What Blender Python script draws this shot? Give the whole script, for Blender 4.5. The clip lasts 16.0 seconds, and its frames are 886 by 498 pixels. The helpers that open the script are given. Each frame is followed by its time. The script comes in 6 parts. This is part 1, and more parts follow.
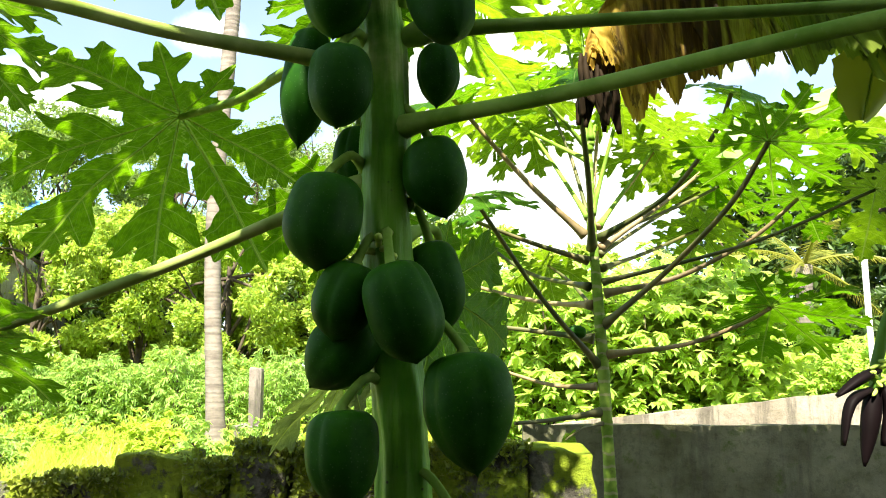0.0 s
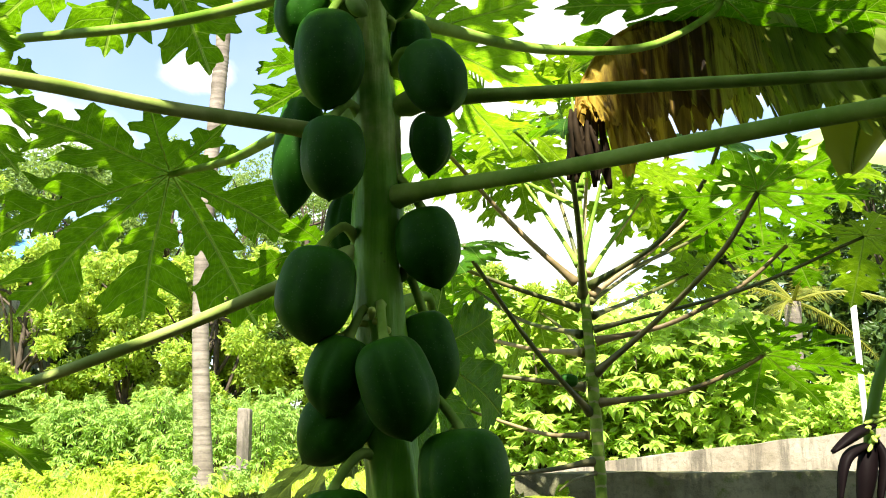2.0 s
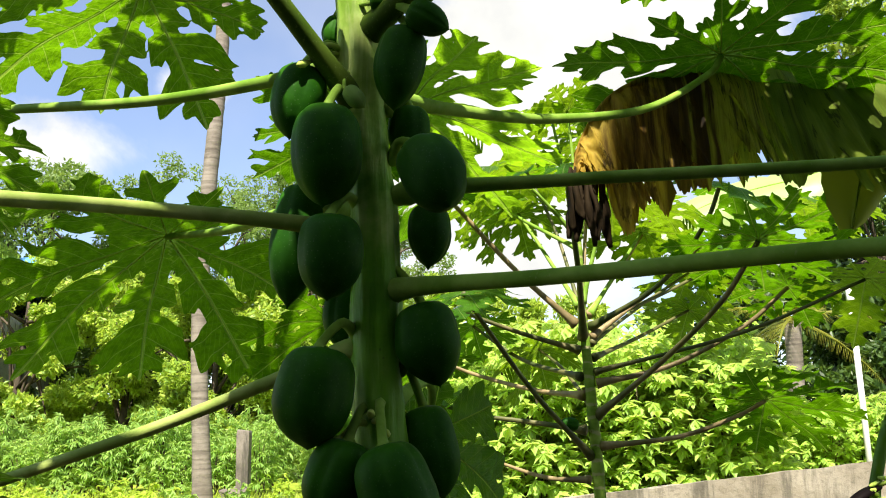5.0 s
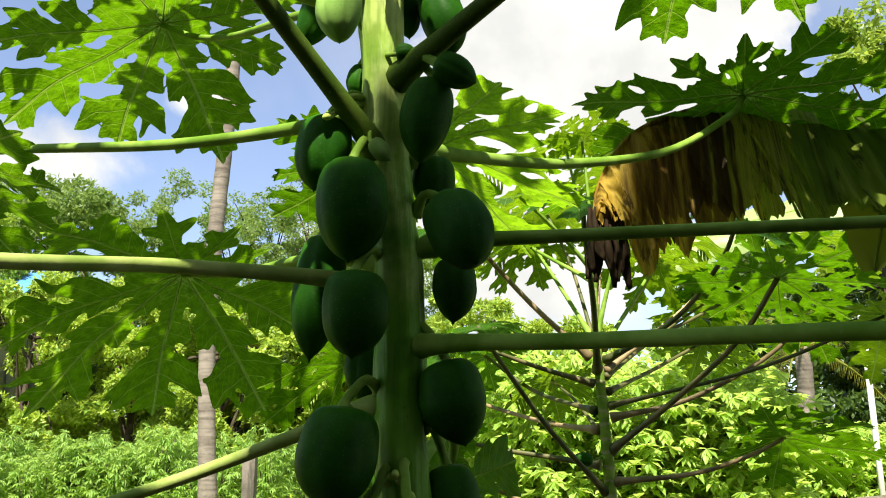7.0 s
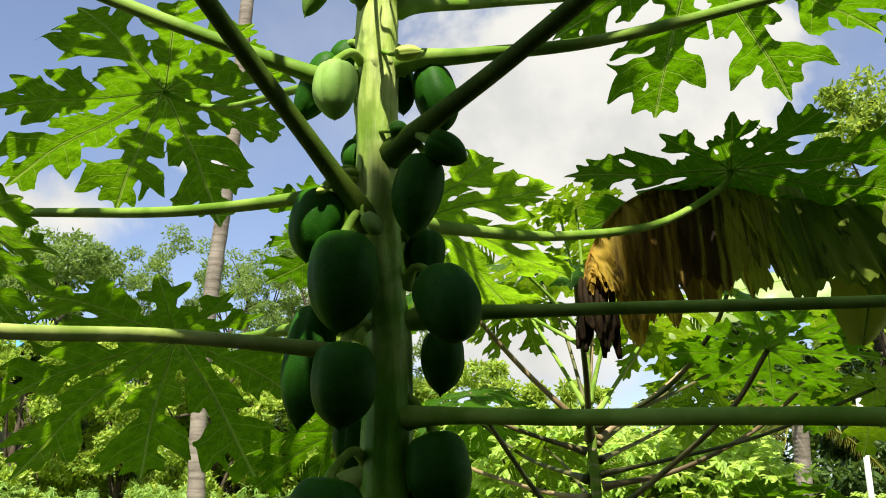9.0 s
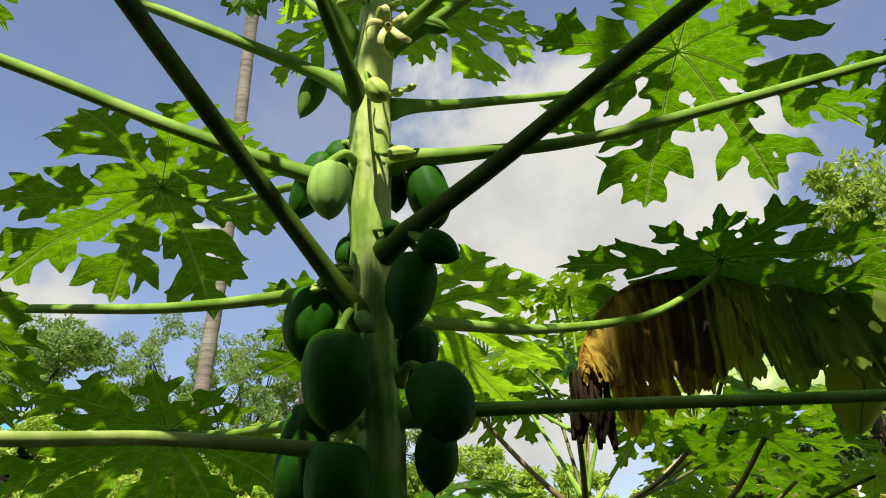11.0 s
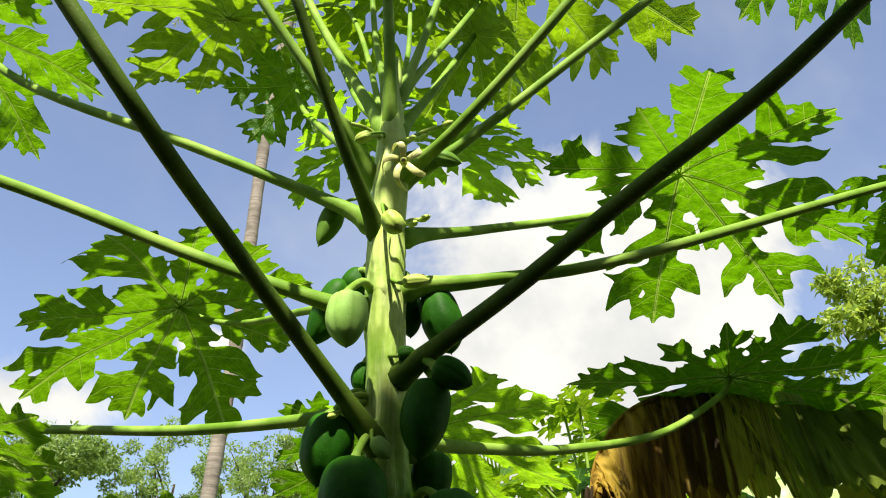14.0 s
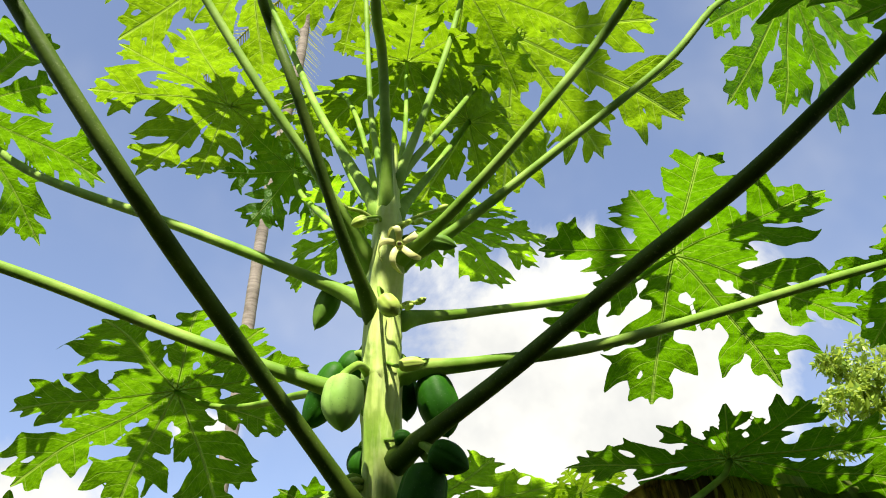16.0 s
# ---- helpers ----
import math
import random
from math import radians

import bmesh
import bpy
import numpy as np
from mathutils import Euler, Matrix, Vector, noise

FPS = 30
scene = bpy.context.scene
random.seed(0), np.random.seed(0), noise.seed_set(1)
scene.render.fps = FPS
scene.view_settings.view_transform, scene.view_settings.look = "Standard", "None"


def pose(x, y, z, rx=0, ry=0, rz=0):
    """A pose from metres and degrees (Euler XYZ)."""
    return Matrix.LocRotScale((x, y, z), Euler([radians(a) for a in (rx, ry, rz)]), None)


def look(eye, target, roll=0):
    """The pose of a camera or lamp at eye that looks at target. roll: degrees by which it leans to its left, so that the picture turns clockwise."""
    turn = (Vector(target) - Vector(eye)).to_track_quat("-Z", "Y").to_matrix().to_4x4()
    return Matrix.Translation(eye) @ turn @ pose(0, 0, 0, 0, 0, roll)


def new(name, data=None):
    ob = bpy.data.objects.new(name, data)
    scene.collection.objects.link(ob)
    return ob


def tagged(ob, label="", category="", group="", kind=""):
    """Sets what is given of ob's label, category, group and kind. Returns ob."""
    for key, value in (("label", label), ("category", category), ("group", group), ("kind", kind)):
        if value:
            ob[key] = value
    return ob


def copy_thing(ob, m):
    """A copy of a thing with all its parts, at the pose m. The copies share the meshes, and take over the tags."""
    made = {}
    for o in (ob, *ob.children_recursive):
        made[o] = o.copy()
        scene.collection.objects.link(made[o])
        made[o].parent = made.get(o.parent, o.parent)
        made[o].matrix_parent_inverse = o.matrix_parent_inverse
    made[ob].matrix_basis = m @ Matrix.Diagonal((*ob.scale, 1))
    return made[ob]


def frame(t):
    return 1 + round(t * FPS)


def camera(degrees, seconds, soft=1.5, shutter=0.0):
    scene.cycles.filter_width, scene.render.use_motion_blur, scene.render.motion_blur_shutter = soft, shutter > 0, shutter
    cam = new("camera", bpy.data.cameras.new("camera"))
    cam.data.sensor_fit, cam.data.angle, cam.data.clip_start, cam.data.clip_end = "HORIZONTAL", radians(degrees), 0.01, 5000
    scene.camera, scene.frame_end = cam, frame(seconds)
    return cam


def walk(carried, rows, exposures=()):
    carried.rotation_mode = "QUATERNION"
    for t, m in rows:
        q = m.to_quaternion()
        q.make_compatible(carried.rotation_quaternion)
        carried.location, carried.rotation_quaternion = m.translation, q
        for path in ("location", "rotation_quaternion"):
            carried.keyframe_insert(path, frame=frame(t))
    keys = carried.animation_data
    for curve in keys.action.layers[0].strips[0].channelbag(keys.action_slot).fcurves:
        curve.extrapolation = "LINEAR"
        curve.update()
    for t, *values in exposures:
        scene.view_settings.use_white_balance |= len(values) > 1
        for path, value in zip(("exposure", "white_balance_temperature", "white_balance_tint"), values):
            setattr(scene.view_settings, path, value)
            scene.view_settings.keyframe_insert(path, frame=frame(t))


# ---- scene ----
cam = camera(52.4, 16.0, soft=1.0)
PATH = [
    (0, (0.117, 0.014, 1.362), (0.002, 1.982, 1.7), 0.2),
    (0.5, (0.118, 0.011, 1.376), (0.004, 1.975, 1.738), 0.1),
    (1, (0.116, 0.005, 1.391), (0.001, 1.965, 1.777), -0.1),
    (1.5, (0.107, 0.008, 1.407), (0.003, 1.964, 1.811), -0.2),
    (2, (0.108, 0.013, 1.432), (0.019, 1.968, 1.845), -0.3),
    (2.5, (0.112, 0.01, 1.452), (0.028, 1.963, 1.879), -0.4),
    (3, (0.107, -0.004, 1.476), (0.029, 1.948, 1.906), -0.6),
    (3.5, (0.112, 0.0, 1.501), (0.028, 1.95, 1.939), -0.7),
    (4, (0.111, 0.0, 1.529), (0.026, 1.95, 1.965), -0.7),
    (6.5, (0.09, 0.008, 1.657), (-0.006, 1.954, 2.106), -0.4),
    (7, (0.073, 0.009, 1.666), (-0.027, 1.95, 2.139), -0.1),
    (7.5, (0.08, -0.004, 1.673), (-0.026, 1.929, 2.173), 0.2),
    (8, (0.092, -0.013, 1.675), (-0.02, 1.911, 2.207), 0.5),
    (8.5, (0.092, -0.021, 1.68), (-0.011, 1.896, 2.244), 0.7),
    (9, (0.09, -0.029, 1.683), (-0.003, 1.877, 2.283), 0.8),
    (9.5, (0.094, -0.035, 1.69), (0.011, 1.857, 2.333), 0.8),
    (12, (0.09, -0.07, 1.708), (0.008, 1.74, 2.555), 0.0),
    (12.5, (0.084, -0.08, 1.706), (0.001, 1.713, 2.587), -0.0),
    (13, (0.086, -0.095, 1.707), (-0.001, 1.68, 2.623), 0.2),
    (13.5, (0.083, -0.103, 1.714), (-0.012, 1.653, 2.666), 0.6),
    (14, (0.087, -0.137, 1.72), (-0.007, 1.605, 2.698), 0.4),
    (14.5, (0.076, -0.143, 1.717), (-0.018, 1.574, 2.738), 0.4),
    (15, (0.079, -0.146, 1.713), (-0.008, 1.547, 2.776), -0.3),
    (15.5, (0.086, -0.157, 1.718), (0.003, 1.518, 2.808), -0.0),
    (16, (0.094, -0.154, 1.715), (0.008, 1.494, 2.845), 0.0),
]
EXPOSURES = [(t, stops, 6900, 7) for t, stops in (
    (0.0, 2.24), (1.5, 2.11), (2.5, 1.99), (3.0, 1.69), (3.5, 1.52), (4.2, 1.5), (7.0, 1.38), (9.0, 1.12), (9.6, 0.86), (12.0, 1.0), (12.5, 1.16), (14.0, 1.30), (16.0, 1.38))]
walk(cam, [(t, look(eye, target, roll)) for t, eye, target, roll in PATH], EXPOSURES)

# ---- world and sun ----
SUN = Vector((-0.06, -0.72, 1.0)).normalized()
world = bpy.data.worlds.new("sky")
scene.world = world
world.use_nodes = True


class Nodes:
    """Short hand for building a node tree."""

    def __init__(self, tree):
        self.t = tree
        tree.nodes.clear()

    def add(self, kind, ins=(), **props):
        n = self.t.nodes.new(kind)
        for k, v in props.items():
            setattr(n, k, v)
        for k, v in dict(ins).items():
            if isinstance(v, bpy.types.NodeSocket):
                self.t.links.new(v, n.inputs[k])
            else:
                n.inputs[k].default_value = v
        return n

    def math(self, op, a, b=0.0, c=0.0, clamp=False):
        return self.add("ShaderNodeMath", {0: a, 1: b, 2: c}, operation=op, use_clamp=clamp).outputs[0]

    def mix(self, f, a, b, blend="MIX"):
        return self.add("ShaderNodeMix", {0: f, 6: a, 7: b}, data_type="RGBA", blend_type=blend).outputs[2]

    def ramp(self, f, *stops):
        n = self.add("ShaderNodeValToRGB", {0: f})
        e = n.color_ramp.elements
        while len(e) < len(stops):
            e.new(0.5)
        for el, (p, c) in zip(e, stops):
            el.position, el.color = p, (*c, 1) if len(c) == 3 else c
        return n.outputs[0]

    def range(self, v, a, b, c=0.0, d=1.0):
        return self.add("ShaderNodeMapRange", {0: v, 1: a, 2: b, 3: c, 4: d}, interpolation_type="SMOOTHSTEP").outputs[0]

    def noise(self, vec, scale, detail=4.0, rough=0.55, dist=0.0):
        return self.add("ShaderNodeTexNoise", {"Vector": vec, "Scale": scale, "Detail": detail, "Roughness": rough, "Distortion": dist}).outputs["Fac"]


n = Nodes(world.node_tree)
sky = n.add("ShaderNodeTexSky", sky_type="NISHITA", sun_disc=False, sun_elevation=math.asin(SUN.z), sun_rotation=math.atan2(SUN.x, SUN.y), air_density=1.0, dust_density=0.6, ozone_density=2.0)
way = n.add("ShaderNodeTexCoord").outputs["Generated"]
fluff = n.noise(way, 5.0, 7.0, 0.58, 0.3)
wisps = n.noise(way, 1.7, 5.0, 0.6)


def cloud_bank(direction, size, squash):
    """How deep a direction lies in a bank of cloud."""
    d = Vector(direction).normalized()
    off = n.add("ShaderNodeVectorMath", {0: way, 1: d}, operation="SUBTRACT").outputs[0]
    off = n.add("ShaderNodeVectorMath", {0: off, 1: (1 / size, 1 / size, 1 / (size * squash))}, operation="MULTIPLY").outputs[0]
    return n.math("SUBTRACT", 1.0, n.add("ShaderNodeVectorMath", {0: off}, operation="LENGTH").outputs["Value"])


banks = [cloud_bank(d, s, q) for d, s, q in (
    ((0.098, 0.914, 0.420), 0.27, 0.62),
    ((0.141, 0.907, 0.480), 0.26, 0.55),
    ((0.062, 0.938, 0.401), 0.24, 0.55),
    ((0.029, 0.964, 0.285), 0.30, 0.5),
    ((-0.499, 0.927, 0.336), 0.16, 0.4),
    ((-0.508, 0.931, 0.331), 0.15, 0.4),
    ((-0.312, 0.931, 0.400), 0.05, 0.5),
    ((0.9, -0.2, 0.4), 0.5, 0.5), ((-0.9, -0.3, 0.5), 0.5, 0.5), ((0.1, -0.9, 0.5), 0.55, 0.5), ((0.6, 0.5, 0.25), 0.3, 0.4), ((-0.75, 0.5, 0.2), 0.3, 0.4))]
depth = banks[0]
for b in banks[1:]:
    depth = n.math("MAXIMUM", depth, b)
depth = n.math("ADD", depth, n.math("MULTIPLY", n.math("SUBTRACT", fluff, 0.5), 2.6))
cover = n.range(depth, 0.0, 0.6)
cover = n.math("MAXIMUM", cover, n.math("MULTIPLY", n.range(wisps, 0.50, 0.80), 0.35))
shade = n.range(n.noise(way, 6.0, 5.0, 0.55), 0.34, 0.58)
white = n.mix(shade, (3.7, 3.76, 3.9, 1), (4.7, 4.7, 4.7, 1))
blue = n.mix(0.10, n.mix(1.0, sky.outputs[0], (1.03, 0.96, 1.05, 1), "MULTIPLY"), (2.6, 2.9, 3.3, 1))
back = n.add("ShaderNodeBackground", {0: n.mix(cover, blue, white), 1: 0.09})
n.t.links.new(back.outputs[0], n.add("ShaderNodeOutputWorld").inputs[0])

sun = new("sun", bpy.data.lights.new("sun", "SUN"))
sun.data.energy, sun.data.angle, sun.data.color = 5.0, radians(0.6), (1.0, 0.95, 0.86)
sun.matrix_world = look((0, 0, 30), Vector((0, 0, 30)) - SUN)


# ---- materials ----
def material(name, build):
    m = bpy.data.materials.new(name)
    m.use_nodes = True
    k = Nodes(m.node_tree)
    out = k.add("ShaderNodeOutputMaterial")
    build(k, out)
    return m


def coords(k):
    return k.add("ShaderNodeTexCoord").outputs["Object"]


def bump(k, height, strength=0.3, dist=0.01):
    return k.add("ShaderNodeBump", {"Height": height, "Strength": strength, "Distance": dist}).outputs[0]


def surface(k, out, color, rough=0.6, normal=None, spec=0.5, **more):
    ins = {"Base Color": color, "Roughness": rough, "Specular IOR Level": spec, **more}
    if normal is not None:
        ins["Normal"] = normal
    b = k.add("ShaderNodeBsdfPrincipled", ins)
    k.t.links.new(b.outputs[0], out.inputs[0])
    return b


def vein_mask(k):
    """Where the midrib and the side veins of a papaya lobe run."""
    uv = k.add("ShaderNodeSeparateXYZ", {0: k.add("ShaderNodeUVMap").outputs[0]})
    s, w = uv.outputs[0], k.math("ABSOLUTE", uv.outputs[1])
    rib = k.range(w, 0.014, 0.006)
    step = k.math("ABSOLUTE", k.math("SUBTRACT", k.math("FRACT", k.math("MULTIPLY", k.math("ADD", s, k.math("MULTIPLY", w, 0.10)), 10.5)), 0.5))
    side = k.range(step, 0.04, 0.012)
    fine = k.math("ABSOLUTE", k.math("SUBTRACT", k.math("FRACT", k.math("MULTIPLY", k.math("SUBTRACT", s, k.math("MULTIPLY", w, 0.9)), 24.0)), 0.5))
    net = k.math("MULTIPLY", k.range(fine, 0.07, 0.03), 0.3)
    return k.math("MAXIMUM", rib, k.math("MAXIMUM", k.math("MULTIPLY", side, 0.85), net))


def leafy(k, out, dark, light, through_color, share, rough=0.45, scale=9.0, random_island=False, bump_scale=60.0, spec=0.4, veined=False):
    """A thin leaf: gloss on top and light let through."""
    c = coords(k)
    f = k.noise(c, scale, 5.0)
    if random_island:
        f = k.math("MULTIPLY", k.math("ADD", f, k.add("ShaderNodeNewGeometry").outputs["Random Per Island"]), 0.5)
    else:
        f = k.math("ADD", k.math("MULTIPLY", f, 0.7), k.math("MULTIPLY", k.add("ShaderNodeObjectInfo").outputs["Random"], 0.3))
    col = k.mix(k.range(f, 0.3, 0.7), (*dark, 1), (*light, 1))
    nrm = bump(k, k.noise(c, bump_scale, 3.0), 0.25, 0.004)
    p = k.add("ShaderNodeBsdfPrincipled", {"Base Color": col, "Roughness": rough, "Specular IOR Level": spec, "Normal": nrm})
    tcol = k.mix(k.range(f, 0.25, 0.75), (*[v * 0.8 for v in through_color], 1), (*through_color, 1))
    if veined:
        v = vein_mask(k)
        k.t.links.new(k.mix(k.math("MULTIPLY", v, 0.4), col, (0.22, 0.33, 0.08, 1)), p.inputs["Base Color"])
        quilt = k.noise(c, 38.0, 4.0, 0.6)
        tcol = k.mix(k.range(quilt, 0.35, 0.62), tcol, k.mix(1.0, tcol, (0.62, 0.68, 0.5, 1), "MULTIPLY"))
        tcol = k.mix(k.math("MULTIPLY", v, 0.42), tcol, (0.58, 0.74, 0.14, 1))
        high = k.math("ADD", k.math("MULTIPLY", v, -1.0), k.math("MULTIPLY", quilt, 1.6))
        nrm = bump(k, high, 1.0, 0.007)
        k.t.links.new(nrm, p.inputs["Normal"])
    t = k.add("ShaderNodeBsdfTranslucent", {"Color": tcol, "Normal": nrm})
    m = k.add("ShaderNodeMixShader", {0: share, 1: p.outputs[0], 2: t.outputs[0]})
    k.t.links.new(m.outputs[0], out.inputs[0])


papaya_leaf = material("papaya_leaf", lambda k, o: leafy(k, o, (0.026, 0.095, 0.006), (0.052, 0.15, 0.009), (0.185, 0.45, 0.005), 0.46, veined=True, spec=0.12))
mature_leaf = material("mature_papaya_leaf", lambda k, o: leafy(k, o, (0.03, 0.105, 0.005), (0.06, 0.165, 0.009), (0.21, 0.46, 0.006), 0.47, veined=True, spec=0.25, rough=0.4))
# darker copy for three lower leaves, their shade put into the colour
shaded_leaf = material("shaded_papaya_leaf", lambda k, o: leafy(k, o, (0.020, 0.082, 0.004), (0.044, 0.138, 0.007), (0.14, 0.35, 0.004), 0.42, veined=True, spec=0.28, rough=0.4))
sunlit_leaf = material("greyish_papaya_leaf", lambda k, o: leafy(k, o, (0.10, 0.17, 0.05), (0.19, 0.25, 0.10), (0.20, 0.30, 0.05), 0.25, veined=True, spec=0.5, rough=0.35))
yellow_leaf = material("yellowed_papaya_leaf", lambda k, o: leafy(k, o, (0.45, 0.34, 0.03), (0.6, 0.5, 0.05), (0.8, 0.65, 0.06), 0.45, veined=True))
tender_leaf = material("tender_papaya_leaf", lambda k, o: leafy(k, o, (0.09, 0.22, 0.015), (0.14, 0.3, 0.02), (0.38, 0.70, 0.018), 0.58, veined=True))
young_leaf = material("young_papaya_leaf", lambda k, o: leafy(k, o, (0.06, 0.155, 0.010), (0.10, 0.215, 0.014), (0.30, 0.50, 0.010), 0.52, veined=True))
vein_green = material("leaf_vein", lambda k, o: leafy(k, o, (0.27, 0.40, 0.08), (0.35, 0.48, 0.11), (0.62, 0.78, 0.16), 0.7))
mango_leaf = material("broad_tree_leaf", lambda k, o: leafy(k, o, (0.15, 0.27, 0.03), (0.37, 0.48, 0.07), (0.62, 0.75, 0.09), 0.42, random_island=True, scale=0.5))
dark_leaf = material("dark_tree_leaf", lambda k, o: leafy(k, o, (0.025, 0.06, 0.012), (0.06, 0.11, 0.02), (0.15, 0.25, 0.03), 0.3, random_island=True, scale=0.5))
airy_leaf = material("feathery_tree_leaf", lambda k, o: leafy(k, o, (0.09, 0.16, 0.03), (0.16, 0.24, 0.06), (0.35, 0.5, 0.08), 0.4, random_island=True, scale=0.5))
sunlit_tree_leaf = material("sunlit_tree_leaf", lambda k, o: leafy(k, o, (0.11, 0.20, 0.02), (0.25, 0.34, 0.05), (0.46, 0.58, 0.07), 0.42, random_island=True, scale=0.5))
cassava_leaf = material("cassava_leaf", lambda k, o: leafy(k, o, (0.16, 0.30, 0.065), (0.32, 0.47, 0.14), (0.56, 0.74, 0.15), 0.45, random_island=True, scale=0.8, spec=0.15, rough=0.6))
shrub_leaf = material("shrub_leaf", lambda k, o: leafy(k, o, (0.23, 0.39, 0.07), (0.43, 0.59, 0.15), (0.74, 0.9, 0.2), 0.52, random_island=True, scale=0.8, spec=0.25))
weed_leaf = material("weed_leaf", lambda k, o: leafy(k, o, (0.22, 0.36, 0.03), (0.40, 0.50, 0.08), (0.66, 0.8, 0.10), 0.42, random_island=True, scale=0.8, spec=0.2, rough=0.6))
grass_blade = material("grass_blade", lambda k, o: leafy(k, o, (0.25, 0.36, 0.035), (0.42, 0.5, 0.07), (0.68, 0.78, 0.10), 0.4, random_island=True, scale=0.6))
palm_leaf = material("palm_frond", lambda k, o: leafy(k, o, (0.1, 0.13, 0.02), (0.26, 0.26, 0.04), (0.5, 0.5, 0.08), 0.4, random_island=True, scale=0.8))
banana_leaf_green = material("banana_leaf", lambda k, o: leafy(k, o, (0.06, 0.16, 0.02), (0.1, 0.22, 0.03), (0.4, 0.58, 0.08), 0.45, scale=3.0))


def trunk_skin(k, o):
    c = coords(k)
    big, fine = k.noise(c, 9.0, 5.0), k.noise(c, 110.0, 3.0)
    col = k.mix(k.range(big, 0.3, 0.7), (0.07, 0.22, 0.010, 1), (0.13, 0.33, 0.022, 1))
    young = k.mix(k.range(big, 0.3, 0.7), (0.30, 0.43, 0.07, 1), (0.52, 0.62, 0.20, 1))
    # lower trunk's shade is painted in: darker green below, pale above
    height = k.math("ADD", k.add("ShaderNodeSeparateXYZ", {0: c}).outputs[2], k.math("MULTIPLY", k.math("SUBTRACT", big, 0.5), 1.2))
    above_shade = k.range(height, 1.9, 2.6)
    col = k.mix(above_shade, col, young)
    stretched = k.add("ShaderNodeMapping", {"Vector": c, "Scale": (1, 1, 0.10)}).outputs[0]
    streak = k.noise(stretched, 60.0, 4.0, 0.6)
    crease = k.noise(stretched, 26.0, 3.0, 0.6)
    col = k.mix(k.math("MULTIPLY", k.range(streak, 0.46, 0.62), k.math("MULTIPLY_ADD", above_shade, 0.5, 0.12)), col, k.mix(0.5, col, (0.52, 0.58, 0.28, 1)))
    # creases are darkened in the colour too, where the bump is low
    col = k.mix(k.math("MULTIPLY", k.range(crease, 0.46, 0.36), k.math("MULTIPLY_ADD", above_shade, 0.35, 0.15)), col, (0.10, 0.19, 0.015, 1))
    spots = k.add("ShaderNodeTexVoronoi", {"Vector": c, "Scale": 55.0}).outputs["Distance"]
    col = k.mix(k.math("MULTIPLY", k.range(spots, 0.2, 0.1), k.range(k.noise(c, 13.0), 0.56, 0.66)), col, (0.05, 0.06, 0.02, 1))
    col = k.mix(k.math("MULTIPLY", k.range(k.noise(c, 5.2, 6.0, 0.7), 0.6, 0.7), 0.15), col, (0.20, 0.2, 0.08, 1))
    high = k.math("ADD", k.math("MULTIPLY", streak, 0.6), k.math("ADD", crease, k.math("MULTIPLY", fine, 0.12)))
    surface(k, o, col, 0.42, bump(k, high, 0.6, 0.008), 0.16)


def petiole_skin(k, o, dark=(0.10, 0.205, 0.016, 1), light=(0.22, 0.345, 0.06, 1)):
    c = coords(k)
    f = k.noise(c, 11.0, 5.0)
    col = k.mix(k.range(f, 0.3, 0.7), dark, light)
    col = k.mix(k.math("MULTIPLY", k.range(k.noise(c, 160.0, 2.0), 0.6, 0.75), 0.35), col, (0.22, 0.28, 0.1, 1))
    surface(k, o, col, 0.6, bump(k, k.noise(c, 120.0, 3.0), 0.25, 0.002), 0.1)


def brown_petiole_skin(k, o):
    c = coords(k)
    f = k.noise(c, 6.0, 5.0)
    dark = k.mix(k.range(f, 0.35, 0.65), (0.045, 0.065, 0.015, 1), (0.12, 0.11, 0.04, 1))
    tan = k.mix(k.range(f, 0.35, 0.65), (0.14, 0.105, 0.045, 1), (0.34, 0.245, 0.13, 1))
    col = k.mix(k.range(k.add("ShaderNodeObjectInfo").outputs["Random"], 0.55, 0.75), dark, tan)
    surface(k, o, col, 0.55, bump(k, k.noise(c, 90.0, 3.0), 0.2, 0.003), 0.4)


def fruit_skin(dark, light):
    def build(k, o):
        c = coords(k)
        seed = k.add("ShaderNodeObjectInfo").outputs["Random"]
        f = k.noise(c, 9.0, 5.0, 0.6)
        col = k.mix(k.range(f, 0.3, 0.72), (*dark, 1), (*light, 1))
        col = k.mix(k.math("MULTIPLY", seed, 0.35), col, (0.012, 0.06, 0.006, 1))
        dots = k.add("ShaderNodeTexVoronoi", {"Vector": c, "Scale": 130.0}).outputs["Distance"]
        col = k.mix(k.math("MULTIPLY", k.range(dots, 0.22, 0.12), 0.35), col, (0.07, 0.14, 0.05, 1))
        scar = k.noise(c, 28.0, 6.0, 0.75)
        col = k.mix(k.math("MULTIPLY", k.range(scar, 0.66, 0.76), 0.4), col, (0.07, 0.1, 0.04, 1))
        rough = k.math("ADD", 0.42, k.math("MULTIPLY", k.noise(c, 22.0, 4.0), 0.25))
        surface(k, o, col, rough, bump(k, k.math("ADD", k.noise(c, 60.0, 4.0), k.math("MULTIPLY", f, 2.0)), 0.15, 0.004), 0.09)
    return build


